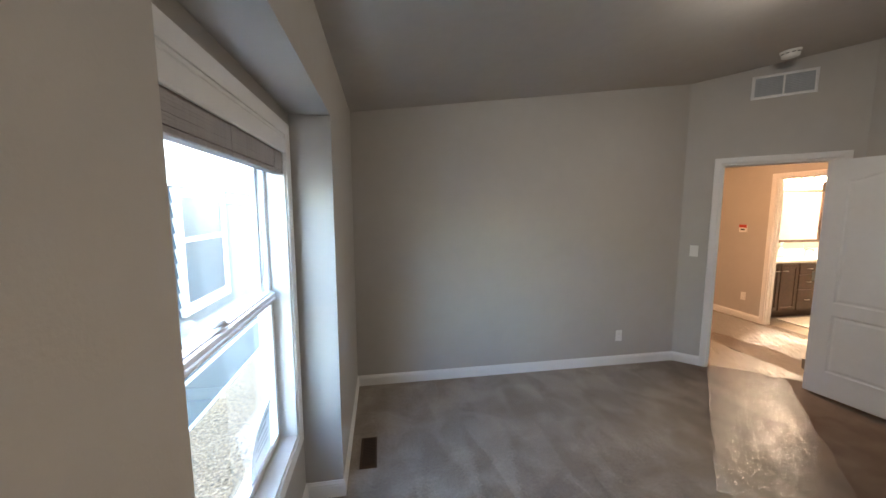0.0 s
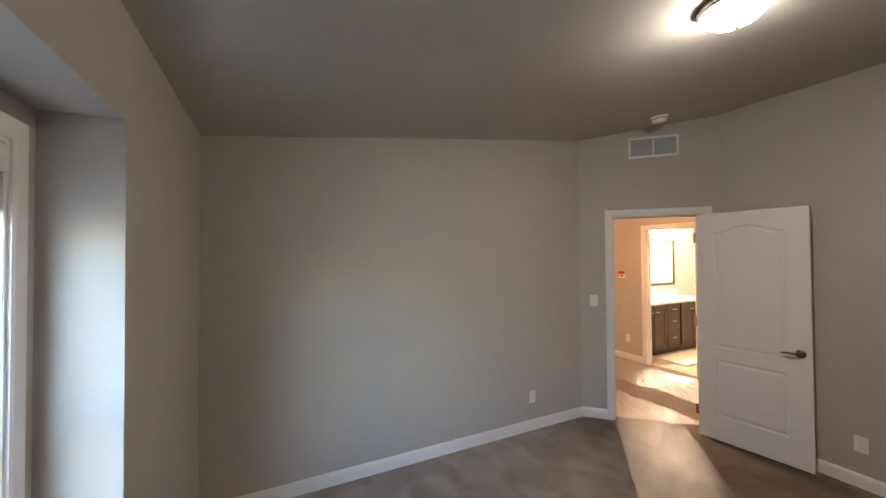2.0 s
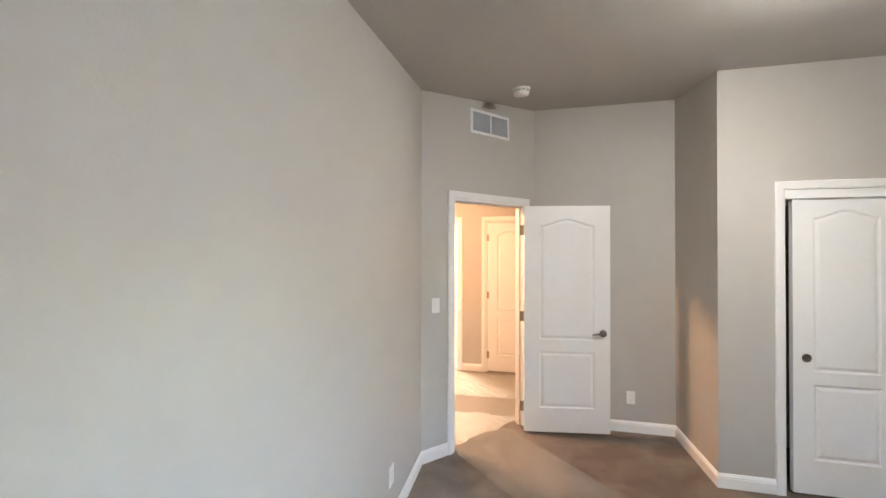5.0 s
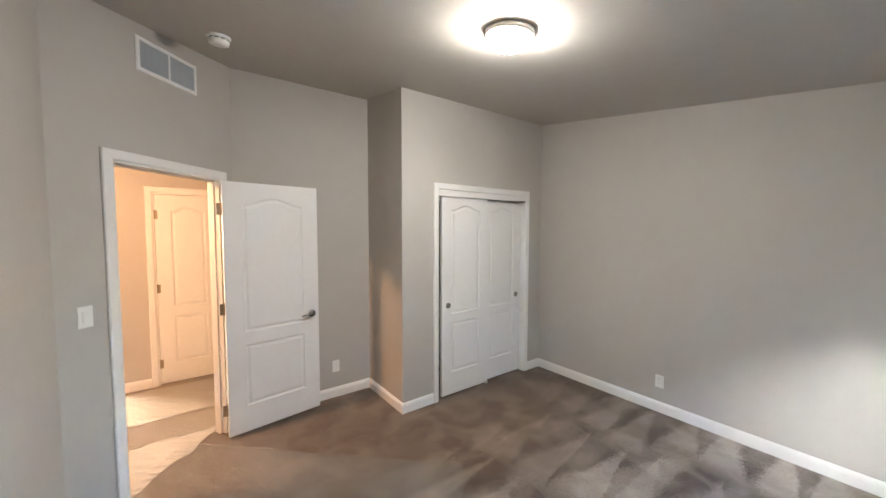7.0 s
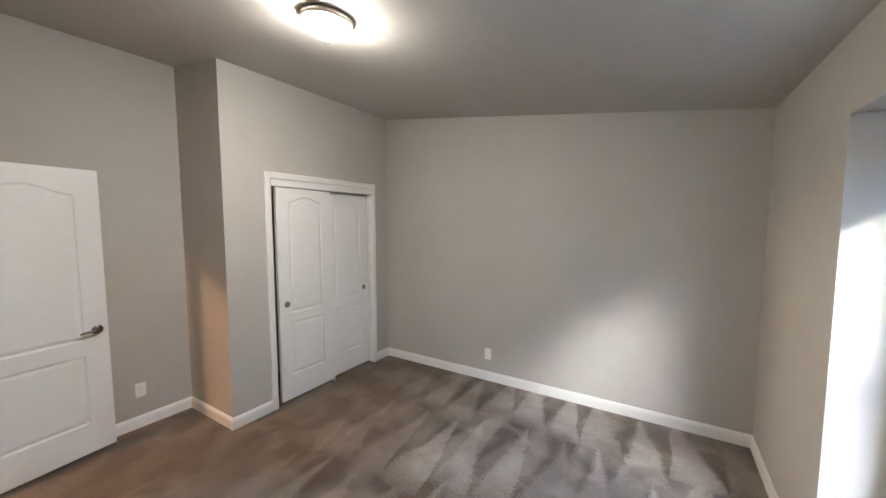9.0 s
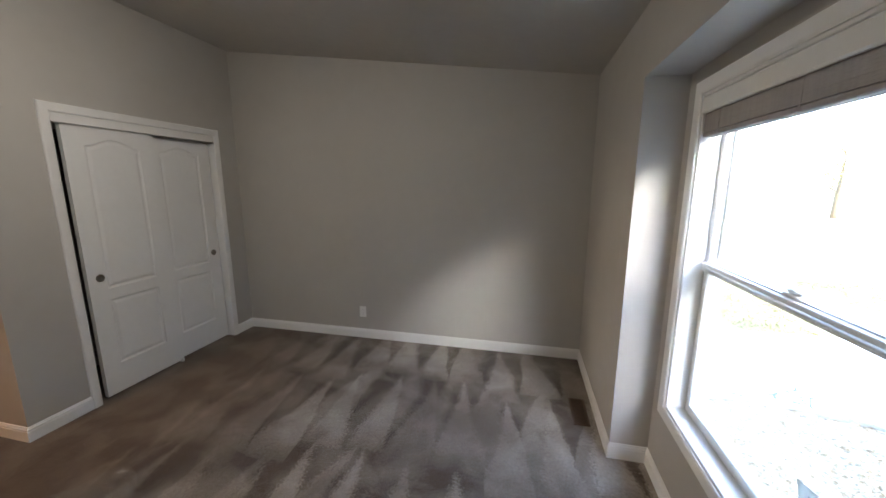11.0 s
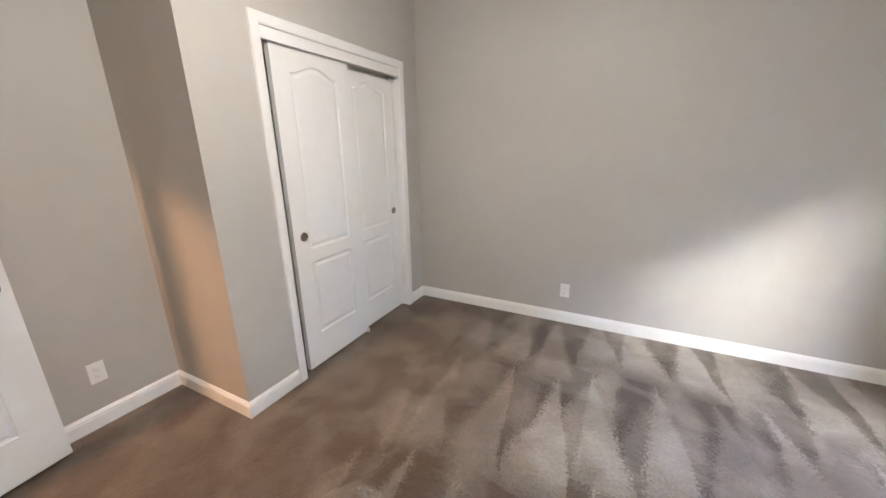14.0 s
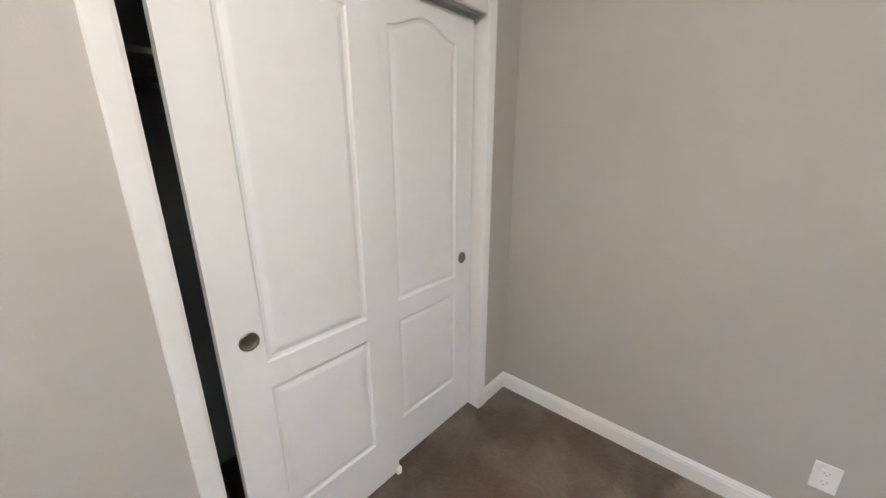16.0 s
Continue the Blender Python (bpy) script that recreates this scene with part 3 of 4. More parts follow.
jamb_lining(W_HALL, BATH_Y0, BATH_Y1, 2.052, 0.10, casing_bath)

# ---- closet with sliding doors ----
casing_closet = thing("closet_frame", Matrix.Identity(4), "white painted closet door frame with header board", "door frame", "", "structure")
casing("casing", W_CLOSET, CL_Y0, CL_Y1, 2.052, 0.0, casing_closet)
bm = bmesh.new()
box(bm, CL_Y0 - 0.014, CL_Y0 - 0.001, -0.102, 0.002, 0, 2.066, 0.002)
box(bm, CL_Y1 + 0.001, CL_Y1 + 0.014, -0.102, 0.002, 0, 2.066, 0.002)
box(bm, CL_Y0 - 0.001, CL_Y1 + 0.001, -0.102, 0.002, 2.053, 2.066, 0.002)
bmesh.ops.transform(bm, matrix=W_CLOSET, verts=bm.verts)
part("jamb", bm, M_WHITE, casing_closet)
bm = boxed(CL_Y0, CL_Y1, -0.014, 0.004, 1.990, 2.052, 0.003)
bmesh.ops.transform(bm, matrix=W_CLOSET, verts=bm.verts)
part("header_board", bm, M_WHITE, casing_closet)
bm = bmesh.new()
for y0 in (-0.048, -0.092):
    box(bm, CL_Y0, CL_Y1, y0, y0 + 0.004, 1.992, 2.052)
box(bm, CL_Y0, CL_Y1, -0.094, -0.016, 2.046, 2.052)
box(bm, CL_Y0, CL_Y1, -0.100, -0.095, 1.955, 2.052)
bmesh.ops.transform(bm, matrix=W_CLOSET, verts=bm.verts)
part("track", bm, M_PLASTIC, casing_closet, "white enamelled sliding door track")
bm = bmesh.new()
box(bm, 0.846, 0.870, -0.075, -0.006, 0, 0.035, 0.003)
bmesh.ops.transform(bm, matrix=W_CLOSET, verts=bm.verts)
part("floor_guide", bm, M_PLASTIC, casing_closet, "white plastic floor guide")


def sliding_door(y0, y1, depth, height, pull_y, label):
    w = y1 - y0
    ob = thing("closet_door", W_CLOSET @ Matrix.Translation((y0, -depth, 0.016)), label, "sliding door", "sliding closet doors")
    panels = [panel_outline(0.118, w - 0.118, 0.225, 0.728), panel_outline(0.118, w - 0.118, 0.815, 1.845, 0.052)]
    part("leaf", molded_leaf(w, height, 0.034, panels), M_DOOR, ob)
    m = Matrix.Translation((pull_y - y0, 0.017, 0.905)) @ Matrix.Rotation(radians(-90), 4, "X")
    bm = lathe(bmesh.new(), [(0, 0.0005), (0.010, 0.0006), (0.018, 0.0012), (0.022, 0.0030), (0.0245, 0.0042), (0.027, 0.0036), (0.0285, 0)], 32, m)
    part("finger_pull", bm, M_CUP, ob, "round nickel finger pull", True)
    return ob


sliding_door(0.855, 1.460, 0.033, 1.975, 1.382, "white two-panel sliding closet door, pulled slightly open")
sliding_door(0.294, 0.905, 0.072, 1.958, 0.362, "white two-panel sliding closet door behind the other")
shelf = thing("closet_shelf", Matrix.Translation((0, 0, 0)), "pale shelf with hanging rod inside the dark closet", "shelf")
part("board", boxed(3.84, ALC_X - 0.002, 0.004, ALC_Y - 0.104, 1.70, 1.718, 0.002), M_RAWWOOD, shelf)
part("rod", tube(bmesh.new(), [(3.90, 0.004, 1.62), (3.90, 0.9, 1.62), (3.90, ALC_Y - 0.104, 1.62)], [0.016] * 3), M_NICKEL, shelf, "steel hanging rod", True)
for y in (0.25, 0.95, 1.60):
    part("bracket", boxed(3.86, ALC_X - 0.002, y, y + 0.02, 1.60, 1.70, 0.003), M_RAWWOOD, shelf)

# ---- window ----
window_1 = thing("window_1", W_BAY, "white vinyl single-hung window with moulded casing in the recess", "window", "", "structure")
FLAT = flat(Matrix.Identity(4))
RECT = [(WIN_U0, WIN_Z0), (WIN_U0, WIN_Z1), (WIN_U1, WIN_Z1), (WIN_U1, WIN_Z0)]


def ring(u0, u1, z0, z1, width, y0, y1):
    b = min(0.004, width / 4)
    prof = [(0, y0), (width - b, y0), (width, y0 + b), (width, y1 - b), (width - b, y1), (0, y1)]
    return sweep([(u0, z0), (u0, z1), (u1, z1), (u1, z0)], prof, FLAT, True)


part("casing", sweep(RECT, CASING, FLAT, True), M_WHITE, window_1, "white moulded window casing")
part("jamb_liner", ring(WIN_U0, WIN_U1, WIN_Z0, WIN_Z1, 0.014, -0.085, 0.003), M_WHITE, window_1)
part("vinyl_frame", ring(WIN_U0 + 0.003, WIN_U1 - 0.003, WIN_Z0 + 0.003, WIN_Z1 - 0.003, 0.042, -0.145, -0.086), M_VINYL, window_1)
part("vinyl_stop", ring(WIN_U0 + 0.040, WIN_U1 - 0.040, WIN_Z0 + 0.040, WIN_Z1 - 0.040, 0.012, -0.112, -0.104), M_VINYL, window_1)
FR = 0.047
MID = 1.235
a0, a1, b0, b1 = WIN_U0 + FR, WIN_U1 - FR, WIN_Z0 + FR, WIN_Z1 - FR
up = part("upper_sash", ring(a0, a1, MID - 0.018, b1, 0.018, -0.136, -0.114), M_VINYL, window_1)
lo = part("lower_sash", ring(a0, a1, b0, MID + 0.020, 0.026, -0.103, -0.072), M_VINYL, window_1)
for s, z0, z1, y in ((up, MID + 0.01, b1 - 0.028, -0.125), (lo, b0 + 0.034, MID - 0.015, -0.088)):
    g = part("pane", boxed(a0 + 0.015, a1 - 0.015, y - 0.002, y + 0.002, z0, z1), M_GLASS, s, "clear window pane")
    g.visible_shadow = False
bm = bmesh.new()
um = (a0 + a1) / 2
box(bm, um - 0.040, um + 0.040, -0.103, -0.064, MID + 0.019, MID + 0.031, 0.004)
tube(bm, [(um - 0.03, -0.076, MID + 0.036), (um, -0.070, MID + 0.040), (um + 0.04, -0.084, MID + 0.037)], [0.008, 0.011, 0.007])
part("sash_lock", bm, M_VINYL, window_1, "white plastic sash lock", True)
part("check_rail", boxed(a0 + 0.002, a1 - 0.002, -0.104, -0.056, MID - 0.026, MID + 0.014, 0.004, 2), M_VINYL, lo)
part("pull_rail", boxed(a0 + 0.05, a1 - 0.05, -0.057, -0.046, MID - 0.012, MID - 0.002, 0.003), M_VINYL, lo)

blind = thing("window_blind", W_BAY, "grey pleated blind raised and stacked under a white valance", "blind")
c0, c1 = WIN_U0 + 0.018, WIN_U1 - 0.018
part("valance", sweep([(c0, 0), (c1, 0)], [(0.012, 1.905), (0.016, 1.912), (0.016, 1.968), (0.012, 1.975), (0.004, 1.975), (0.004, 1.905)],
     Matrix.Diagonal((1, -1, 1, 1)) @ Matrix.Translation((0, 0.004, 0))), M_WHITE, blind, "white valance strip")
part("head_rail", boxed(c0 + 0.005, c1 - 0.005, -0.045, -0.006, 1.945, 1.974, 0.003), M_WHITE, blind)
slat_mesh = None
for i in range(12):
    z = 1.832 + i * 0.0092
    if slat_mesh is None:
        s = part("slat", boxed(c0 + 0.006, c1 - 0.006, -0.046, -0.004, -0.0046, 0.0046, 0.0006), M_BLIND, blind)
        slat_mesh = s.data
    else:
        s = new("slat", slat_mesh)
        s.parent = blind
    s.matrix_basis = Matrix.Translation((random.uniform(-0.001, 0.001), random.uniform(-0.0012, 0.0008), z)) @ Matrix.Rotation(radians(random.uniform(-0.8, 0.8)), 4, "X")
part("bottom_rail", boxed(c0 + 0.004, c1 - 0.004, -0.047, -0.003, 1.806, 1.826, 0.004), M_BLIND, blind)
for u in (c0 + 0.13, (c0 + c1) / 2, c1 - 0.13):
    part("ladder_tape", boxed(u - 0.004, u + 0.004, -0.0025, -0.0012, 1.808, 1.945), M_BLIND, blind)

# paper sticker, coming off the lower pane
note = thing("window_sticker", W_BAY, "white paper label peeling off the lower window pane", "label")


def sheet(u0, u1, z0, z1, lift, mat, name, parent, label=""):
    """A thin sheet against the pane whose upper corner curls away from it."""
    bm = bmesh.new()
    n = 14
    grid = [[None] * (n + 1) for _ in range(n + 1)]
    for j in range(n + 1):
        for i in range(n + 1):
            u, z = u0 + (u1 - u0) * i / n, z0 + (z1 - z0) * j / n
            p, q = (u - 0.285) / 0.26, (z - 0.535) / 0.24
            grid[j][i] = bm.verts.new((u, -0.0855 + lift + 0.045 * max(0.0, 0.75 * q + 0.5 * p - 0.45) ** 2 + 0.006 * q, z - 0.012 * q * p))
    faces = [bm.faces.new((grid[j][i], grid[j][i + 1], grid[j + 1][i + 1], grid[j + 1][i])) for j in range(n) for i in range(n)]
    bmesh.ops.solidify(bm, geom=faces, thickness=0.0006)
    return part(name, bm, mat, parent, label, True)


paper = sheet(0.285, 0.545, 0.535, 0.775, 0.002, M_PAPER, "paper", note)
for k, (u0, u1, z) in enumerate(((0.32, 0.51, 0.725), (0.35, 0.48, 0.69), (0.32, 0.50, 0.655), (0.32, 0.46, 0.63), (0.32, 0.49, 0.605))):
    sheet(u0, u1, z, z + (0.022 if k < 2 else 0.008), 0.0032, M_SOCKET, "line_of_print", paper, "grey line of print")

# ---- lamps ----
LAMP_XY = (2.14, 2.05)
tilt = Matrix.Rotation(-math.atan(SLOPE), 4, "Y")


def flush_lamp(place, glass, label):
    ob = thing("ceiling_light", place, label, "ceiling light")
    bm = lathe(bmesh.new(), [(0, 0), (0.126, 0), (0.131, -0.006), (0.131, -0.024), (0.126, -0.031), (0.119, -0.032), (0.117, -0.020), (0, -0.020)], 56)
    part("ring", bm, M_NICKEL, ob, "brushed nickel ring", True)
    n = 14
    prof = [(0.117 * math.cos(math.pi / 2 * i / n), -0.028 - 0.076 * math.sin(math.pi / 2 * i / n)) for i in range(n)] + [(0, -0.104)]
    part("bowl", lathe(bmesh.new(), [(0.117, -0.022)] + prof, 48), glass, ob, "glowing frosted glass bowl", True)
    part("finial", lathe(bmesh.new(), [(0.007, -0.103), (0.009, -0.109), (0.006, -0.115), (0, -0.118)], 16), M_NICKEL, ob, "", True)
    return ob


flush_lamp(Matrix.Translation((*LAMP_XY, ceiling_z(LAMP_XY[0]) - 0.001)) @ tilt, M_LAMPGLASS, "lit flush ceiling light with frosted bowl and nickel ring")
flush_lamp(Matrix.Translation((4.02, 4.55, 2.619)), M_HALLGLASS, "lit warm flush ceiling light in the hall")

# ---- small fixtures in the bedroom ----
smoke = thing("smoke_detector", Matrix.Translation((3.512, 3.252, ceiling_z(3.512) - 0.001)) @ tilt, "round white smoke detector on the ceiling", "smoke detector")
part("base", lathe(bmesh.new(), [(0, 0), (0.068, 0), (0.068, -0.012), (0.064, -0.016), (0, -0.016)], 36), M_PLASTIC, smoke, "", True)
part("cap", lathe(bmesh.new(), [(0.056, -0.015), (0.060, -0.034), (0.055, -0.050), (0.032, -0.057), (0, -0.058)], 36), M_PLASTIC, smoke, "", True)
for i in range(10):
    a = 2 * math.pi * i / 10
    bm = boxed(-0.011, 0.011, -0.0015, 0.0015, -0.0245, -0.0185)
    part("sensing_slot", bm, M_SLOT, smoke, "", False, Matrix.Rotation(a, 4, "Z") @ Matrix.Translation((0, 0.0572, 0)))

VU0, VU1, VZ0, VZ1 = 0.330, 0.772, 2.640, 2.848
vent = thing("return_air_grille", W_DOOR, "white two-section air grille above the bedroom door", "vent")
part("backing", boxed(VU0 + 0.02, VU1 - 0.02, 0.0005, 0.0035, VZ0 + 0.02, VZ1 - 0.02), M_VENT, vent, "grey filter behind the louvres")
part("frame", sweep([(VU0, VZ0), (VU0, VZ1), (VU1, VZ1), (VU1, VZ0)], [(0, 0.001), (0, 0.004), (0.005, 0.010), (0.020, 0.012), (0.024, 0.006), (0.024, 0.001)], FLAT, True), M_WHITE, vent)
part("divider", boxed((VU0 + VU1) / 2 - 0.007, (VU0 + VU1) / 2 + 0.007, 0.004, 0.012, VZ0 + 0.024, VZ1 - 0.024, 0.002), M_WHITE, vent)
mesh_ = None
for half in ((VU0 + 0.024, (VU0 + VU1) / 2 - 0.007), ((VU0 + VU1) / 2 + 0.007, VU1 - 0.024)):
    for i in range(11):
        z = VZ0 + 0.031 + i * 0.0144
        if mesh_ is None:
            L = half[1] - half[0]
            s = part("louvre", boxed(0, L, -0.0006, 0.0006, -0.0045, 0.0045), M_VENT, vent)
            mesh_ = s.data
        else:
            s = new("louvre", mesh_)
            s.parent = vent
        s.matrix_basis = Matrix.Translation((half[0], 0.0085, z)) @ Matrix.Rotation(radians(35), 4, "X")


def wall_plate(m, kind, label, name):
    ob = thing(name, m, label, "switch" if kind == "switch" else "outlet", "" if kind == "switch" else "wall outlets")
    part("plate", boxed(-0.036, 0.036, 0.0005, 0.006, -0.058, 0.058, 0.0025, 2), M_PLASTIC, ob)
    if kind == "switch":
        part("rocker", boxed(-0.016, 0.016, 0.004, 0.010, -0.033, 0.033, 0.002), M_PLASTIC, ob)
    else:
        for z in (0.020, -0.020):
            r = part("socket", boxed(-0.016, 0.016, 0.004, 0.0078, z - 0.015, z + 0.015, 0.003), M_PLASTIC, ob)
            bm = bmesh.new()
            box(bm, -0.008, -0.0055, 0.0074, 0.0084, z - 0.001, z + 0.008)
            box(bm, 0.0055, 0.008, 0.0074, 0.0084, z - 0.001, z + 0.007)
            box(bm, -0.0025, 0.0025, 0.0074, 0.0084, z - 0.010, z - 0.005)
            part("slots", bm, M_SOCKET, r)
    for z in ((0.047, -0.047) if kind == "switch" else (0,)):
        part("screw", lathe(bmesh.new(), [(0.003, 0), (0.003, 0.0008), (0, 0.001)], 10, Matrix.Translation((0, 0.006, z)) @ Matrix.Rotation(radians(-90), 4, "X")), M_PLASTIC, ob)
    return ob


wall_plate(W_DOOR @ Matrix.Translation((1.112, 0, 1.205)), "switch", "white rocker light switch beside the bedroom door", "light_switch")
wall_plate(frame_of((2.680, LY, 0.315), (-1, 0), (0, -1)), "outlet", "white duplex wall outlet above the baseboard", "wall_outlet")
wall_plate(frame_of((ALC_X, 2.279, 0.31), (0, 1), (-1, 0)), "outlet", "white duplex wall outlet behind the open door", "wall_outlet")
wall_plate(frame_of((2.152, 0, 0.286), (1, 0), (0, 1)), "outlet", "white duplex wall outlet near the daylight patch", "wall_outlet")
wall_plate(frame_of((HALL_X, 5.12, 0.34), (0, 1), (-1, 0)), "outlet", "white duplex wall outlet in the warm-lit hall", "wall_outlet")


def floor_register(x0, x1, y0, y1):
    ob = thing("floor_register", Matrix.Translation(((x0 + x1) / 2, (y0 + y1) / 2, 0)), "brown metal floor register set in the carpet", "vent", "floor registers")
    hx, hy = (x1 - x0) / 2, (y1 - y0) / 2
    bm = sweep([(-hx, -hy), (-hx, hy), (hx, hy), (hx, -hy)], [(0, 0), (0, 0.003), (0.004, 0.006), (0.014, 0.006), (0.014, 0)], None, True)
    part("rim", bm, M_BROWN, ob)
    part("pan", boxed(-hx + 0.014, hx - 0.014, -hy + 0.014, hy - 0.014, 0.0005, 0.0015), M_SLOT, ob)
    n = 18
    me = None
    for i in range(n):
        y = -hy + 0.014 + (i + 0.5) * (2 * hy - 0.028) / n
        if me is None:
            s = part("slat", boxed(-hx + 0.014, hx - 0.014, -0.0035, 0.0035, 0.0015, 0.005), M_BROWN, ob)
            me = s.data
        else:
            s = new("slat", me)
            s.parent = ob
        s.matrix_basis = Matrix.Translation((0, y, 0))
    return ob


floor_register(0.055, 0.165, 0.665, 0.975)
floor_register(0.075, 0.185, 2.90, 3.21)


# ---- protective film on the floor ----
def film(name, corners, label, nx=110, ny=130, ragged=0.025, lift=0.010, mat=M_FILM, curl=0.0):
    """A thin crumpled sheet between four corners, with uneven edges."""
    a, b, c, d = (Vector(p) for p in corners)
    bm = bmesh.new()
    grid = []
    for j in range(ny + 1):
        row = []
        for i in range(nx + 1):
            u, v = i / nx, j / ny
            p = (a * (1 - u) + b * u) * (1 - v) + (d * (1 - u) + c * u) * v
            edge = min(u, 1 - u, v, 1 - v)
            k = max(0, 1 - edge * 8)
            p = p + Vector((noise.noise((p.x * 5, p.y * 5, 1)), noise.noise((p.x * 5, p.y * 5, 7)))) * ragged * k
            al, ac = p.dot(Vector((0.61, 0.79))), p.dot(Vector((0.79, -0.61)))
            ac += 0.06 * noise.noise((al * 3, ac * 2, 11))
            h = 0.4 + 0.4 * noise.noise((al * 2, ac * 8, 3)) + 0.7 * (0.5 - abs(noise.noise((al * 2.2, ac * 15, 5)))) + 0.22 * (0.4 - abs(noise.noise((al * 6, ac * 30, 9))))
            flap = max(0.0, 1 - (p - c).length / 0.27)
            rise = curl * flap ** 1.3 * (1 + 0.5 * noise.noise((p.x * 14, p.y * 14, 2)))
            row.append(bm.verts.new((p.x - 0.5 * rise * flap, p.y + 0.8 * rise * flap, 0.003 + lift * max(0, h) + rise)))
        grid.append(row)
    for j in range(ny):
        for i in range(nx):
            bm.faces.new((grid[j][i], grid[j][i + 1], grid[j + 1][i + 1], grid[j + 1][i]))
    ob = part(name, bm, mat)
    return tagged(ob, label, "plastic film")


film("plastic_film", ((3.60, 3.83), (4.16, 3.52), (2.63, 1.92), (2.14, 2.36)), "clear crumpled protective film laid over the bedroom carpet", 120, 190, curl=0.11)
film("plastic_film", ((3.62, 4.70), (4.262, 4.60), (4.266, 3.25), (3.60, 3.83)), "milky protective film on the carpet by the doorway", 40, 60, 0.05, mat=M_FILM_HALL)
film("plastic_film", ((4.685, 4.10), (5.45, 4.05), (5.45, 2.6), (4.70, 2.6)), "milky protective film along the hall carpet", 50, 90, 0.05, mat=M_FILM_HALL)
film("plastic_film", ((4.30, 6.0), (5.47, 6.0), (5.46, 4.06), (4.68, 4.12)), "milky protective film along the hall carpet", 60, 80, 0.05, mat=M_FILM_HALL)
structure("carpet_seam", boxed(4.272, 4.284, 1.80, 6.50, 0.0, 0.0035), M_SLOT, "dark seam in the hall carpet", "seam")

# ---- hall ----
th = thing("thermostat", W_HALL @ Matrix.Translation((5.20, 0, 1.345)), "white wall thermostat with a red label", "thermostat")
part("housing", boxed(-0.055, 0.055, 0.0005, 0.026, -0.055, 0.055, 0.006, 2), M_PLASTIC, th)
part("label", boxed(-0.056, 0.056, 0.0265, 0.028, 0.012, 0.056), M_RED, th, "red paper label")
part("display", boxed(-0.03, 0.03, 0.0262, 0.0275, -0.028, -0.006), M_SLOT, th)

# ---- bathroom ----
VF, VX0, VX1, VH = 5.00, 5.67, 7.53, 0.84
van = thing("bathroom_vanity", Matrix.Identity(4), "dark espresso vanity cabinet with drawers and panel doors", "vanity")
part("carcass", boxed(VX0, VX1, VF + 0.02, 5.547, 0.09, VH), M_ESPRESSO, van)
part("toe_kick", boxed(VX0 + 0.01, VX1 - 0.01, VF + 0.07, 5.53, 0.0, 0.09), M_ESPRESSO, van)


def front(x0, x1, z0, z1, shaker, name, handle):
    f = part(name, boxed(x0, x1, VF, VF + 0.019, z0, z1, 0.002), M_ESPRESSO, van)
    if shaker:
        bm = sweep([(x0 + 0.001, z0 + 0.001), (x0 + 0.001, z1 - 0.001), (x1 - 0.001, z1 - 0.001), (x1 - 0.001, z0 + 0.001)],
                   [(0, 0), (0, 0.008), (0.05, 0.008), (0.056, 0)], frame_of((0, VF, 0), (1, 0), (0, 1)) @ FLAT @ Matrix.Diagonal((1, 1, -1, 1)), True)
        part("rail", bm, M_ESPRESSO, f)
    hx, hz = handle
    bm = bmesh.new()
    tube(bm, [(hx - 0.035, VF - 0.004, hz), (hx - 0.03, VF - 0.024, hz), (hx + 0.03, VF - 0.024, hz), (hx + 0.035, VF - 0.004, hz)], [0.006] * 4)
    part("handle", bm, M_NICKEL, f, "nickel cup handle", True)


front(5.69, 6.015, 0.12, 0.82, True, "cabinet_door", (5.95, 0.72))
front(6.03, 6.345, 0.12, 0.82, True, "cabinet_door", (6.10, 0.72))
for z0, z1 in ((0.12, 0.42), (0.435, 0.65), (0.665, 0.82)):
    front(6.375, 6.72, z0, z1, False, "drawer", (6.545, (z0 + z1) / 2))
front(6.75, 7.125, 0.12, 0.82, True, "cabinet_door", (7.05, 0.72))
front(7.14, 7.515, 0.12, 0.82, True, "cabinet_door", (7.22, 0.72))
top_ = thing("countertop", Matrix.Identity(4), "white cultured marble vanity top with backsplash", "countertop")
part("slab", boxed(VX0 - 0.01, VX1 + 0.015, VF - 0.03, 5.547, VH, VH + 0.035, 0.006, 2), M_COUNTER, top_)
part("backsplash", boxed(VX0 - 0.01, VX1 + 0.015, 5.527, 5.548, VH + 0.035, VH + 0.13, 0.004), M_COUNTER, top_)
fa = thing("faucet", Matrix.Translation((6.98, 5.38, VH + 0.035)), "polished nickel basin faucet", "faucet")
part("base", lathe(bmesh.new(), [(0, 0), (0.028, 0), (0.026, 0.012), (0.014, 0.02), (0.013, 0.10), (0, 0.105)], 20), M_NICKEL, fa, "", True)
part("spout", tube(bmesh.new(), [(0, 0, 0.09), (0, -0.04, 0.13), (0, -0.10, 0.12), (0, -0.12, 0.095)], [0.011, 0.011, 0.010, 0.010]), M_NICKEL, fa, "", True)
part("lever", tube(bmesh.new(), [(0, 0, 0.10), (0, 0.02, 0.135), (0, 0.03, 0.16)], [0.008, 0.006, 0.005]), M_NICKEL, fa, "", True)
mir = thing("mirror", frame_of((0, 5.549, 0), (-1, 0), (0, -1)), "wall mirror in a dark wooden frame above the vanity", "mirror")
MX0, MX1, MZ0, MZ1 = 6.46, 7.48, 1.08, 1.95
part("glass", boxed(-MX1 + 0.03, -MX0 - 0.03, 0.002, 0.008, MZ0 + 0.03, MZ1 - 0.03), M_MIRROR, mir, "mirror glass")
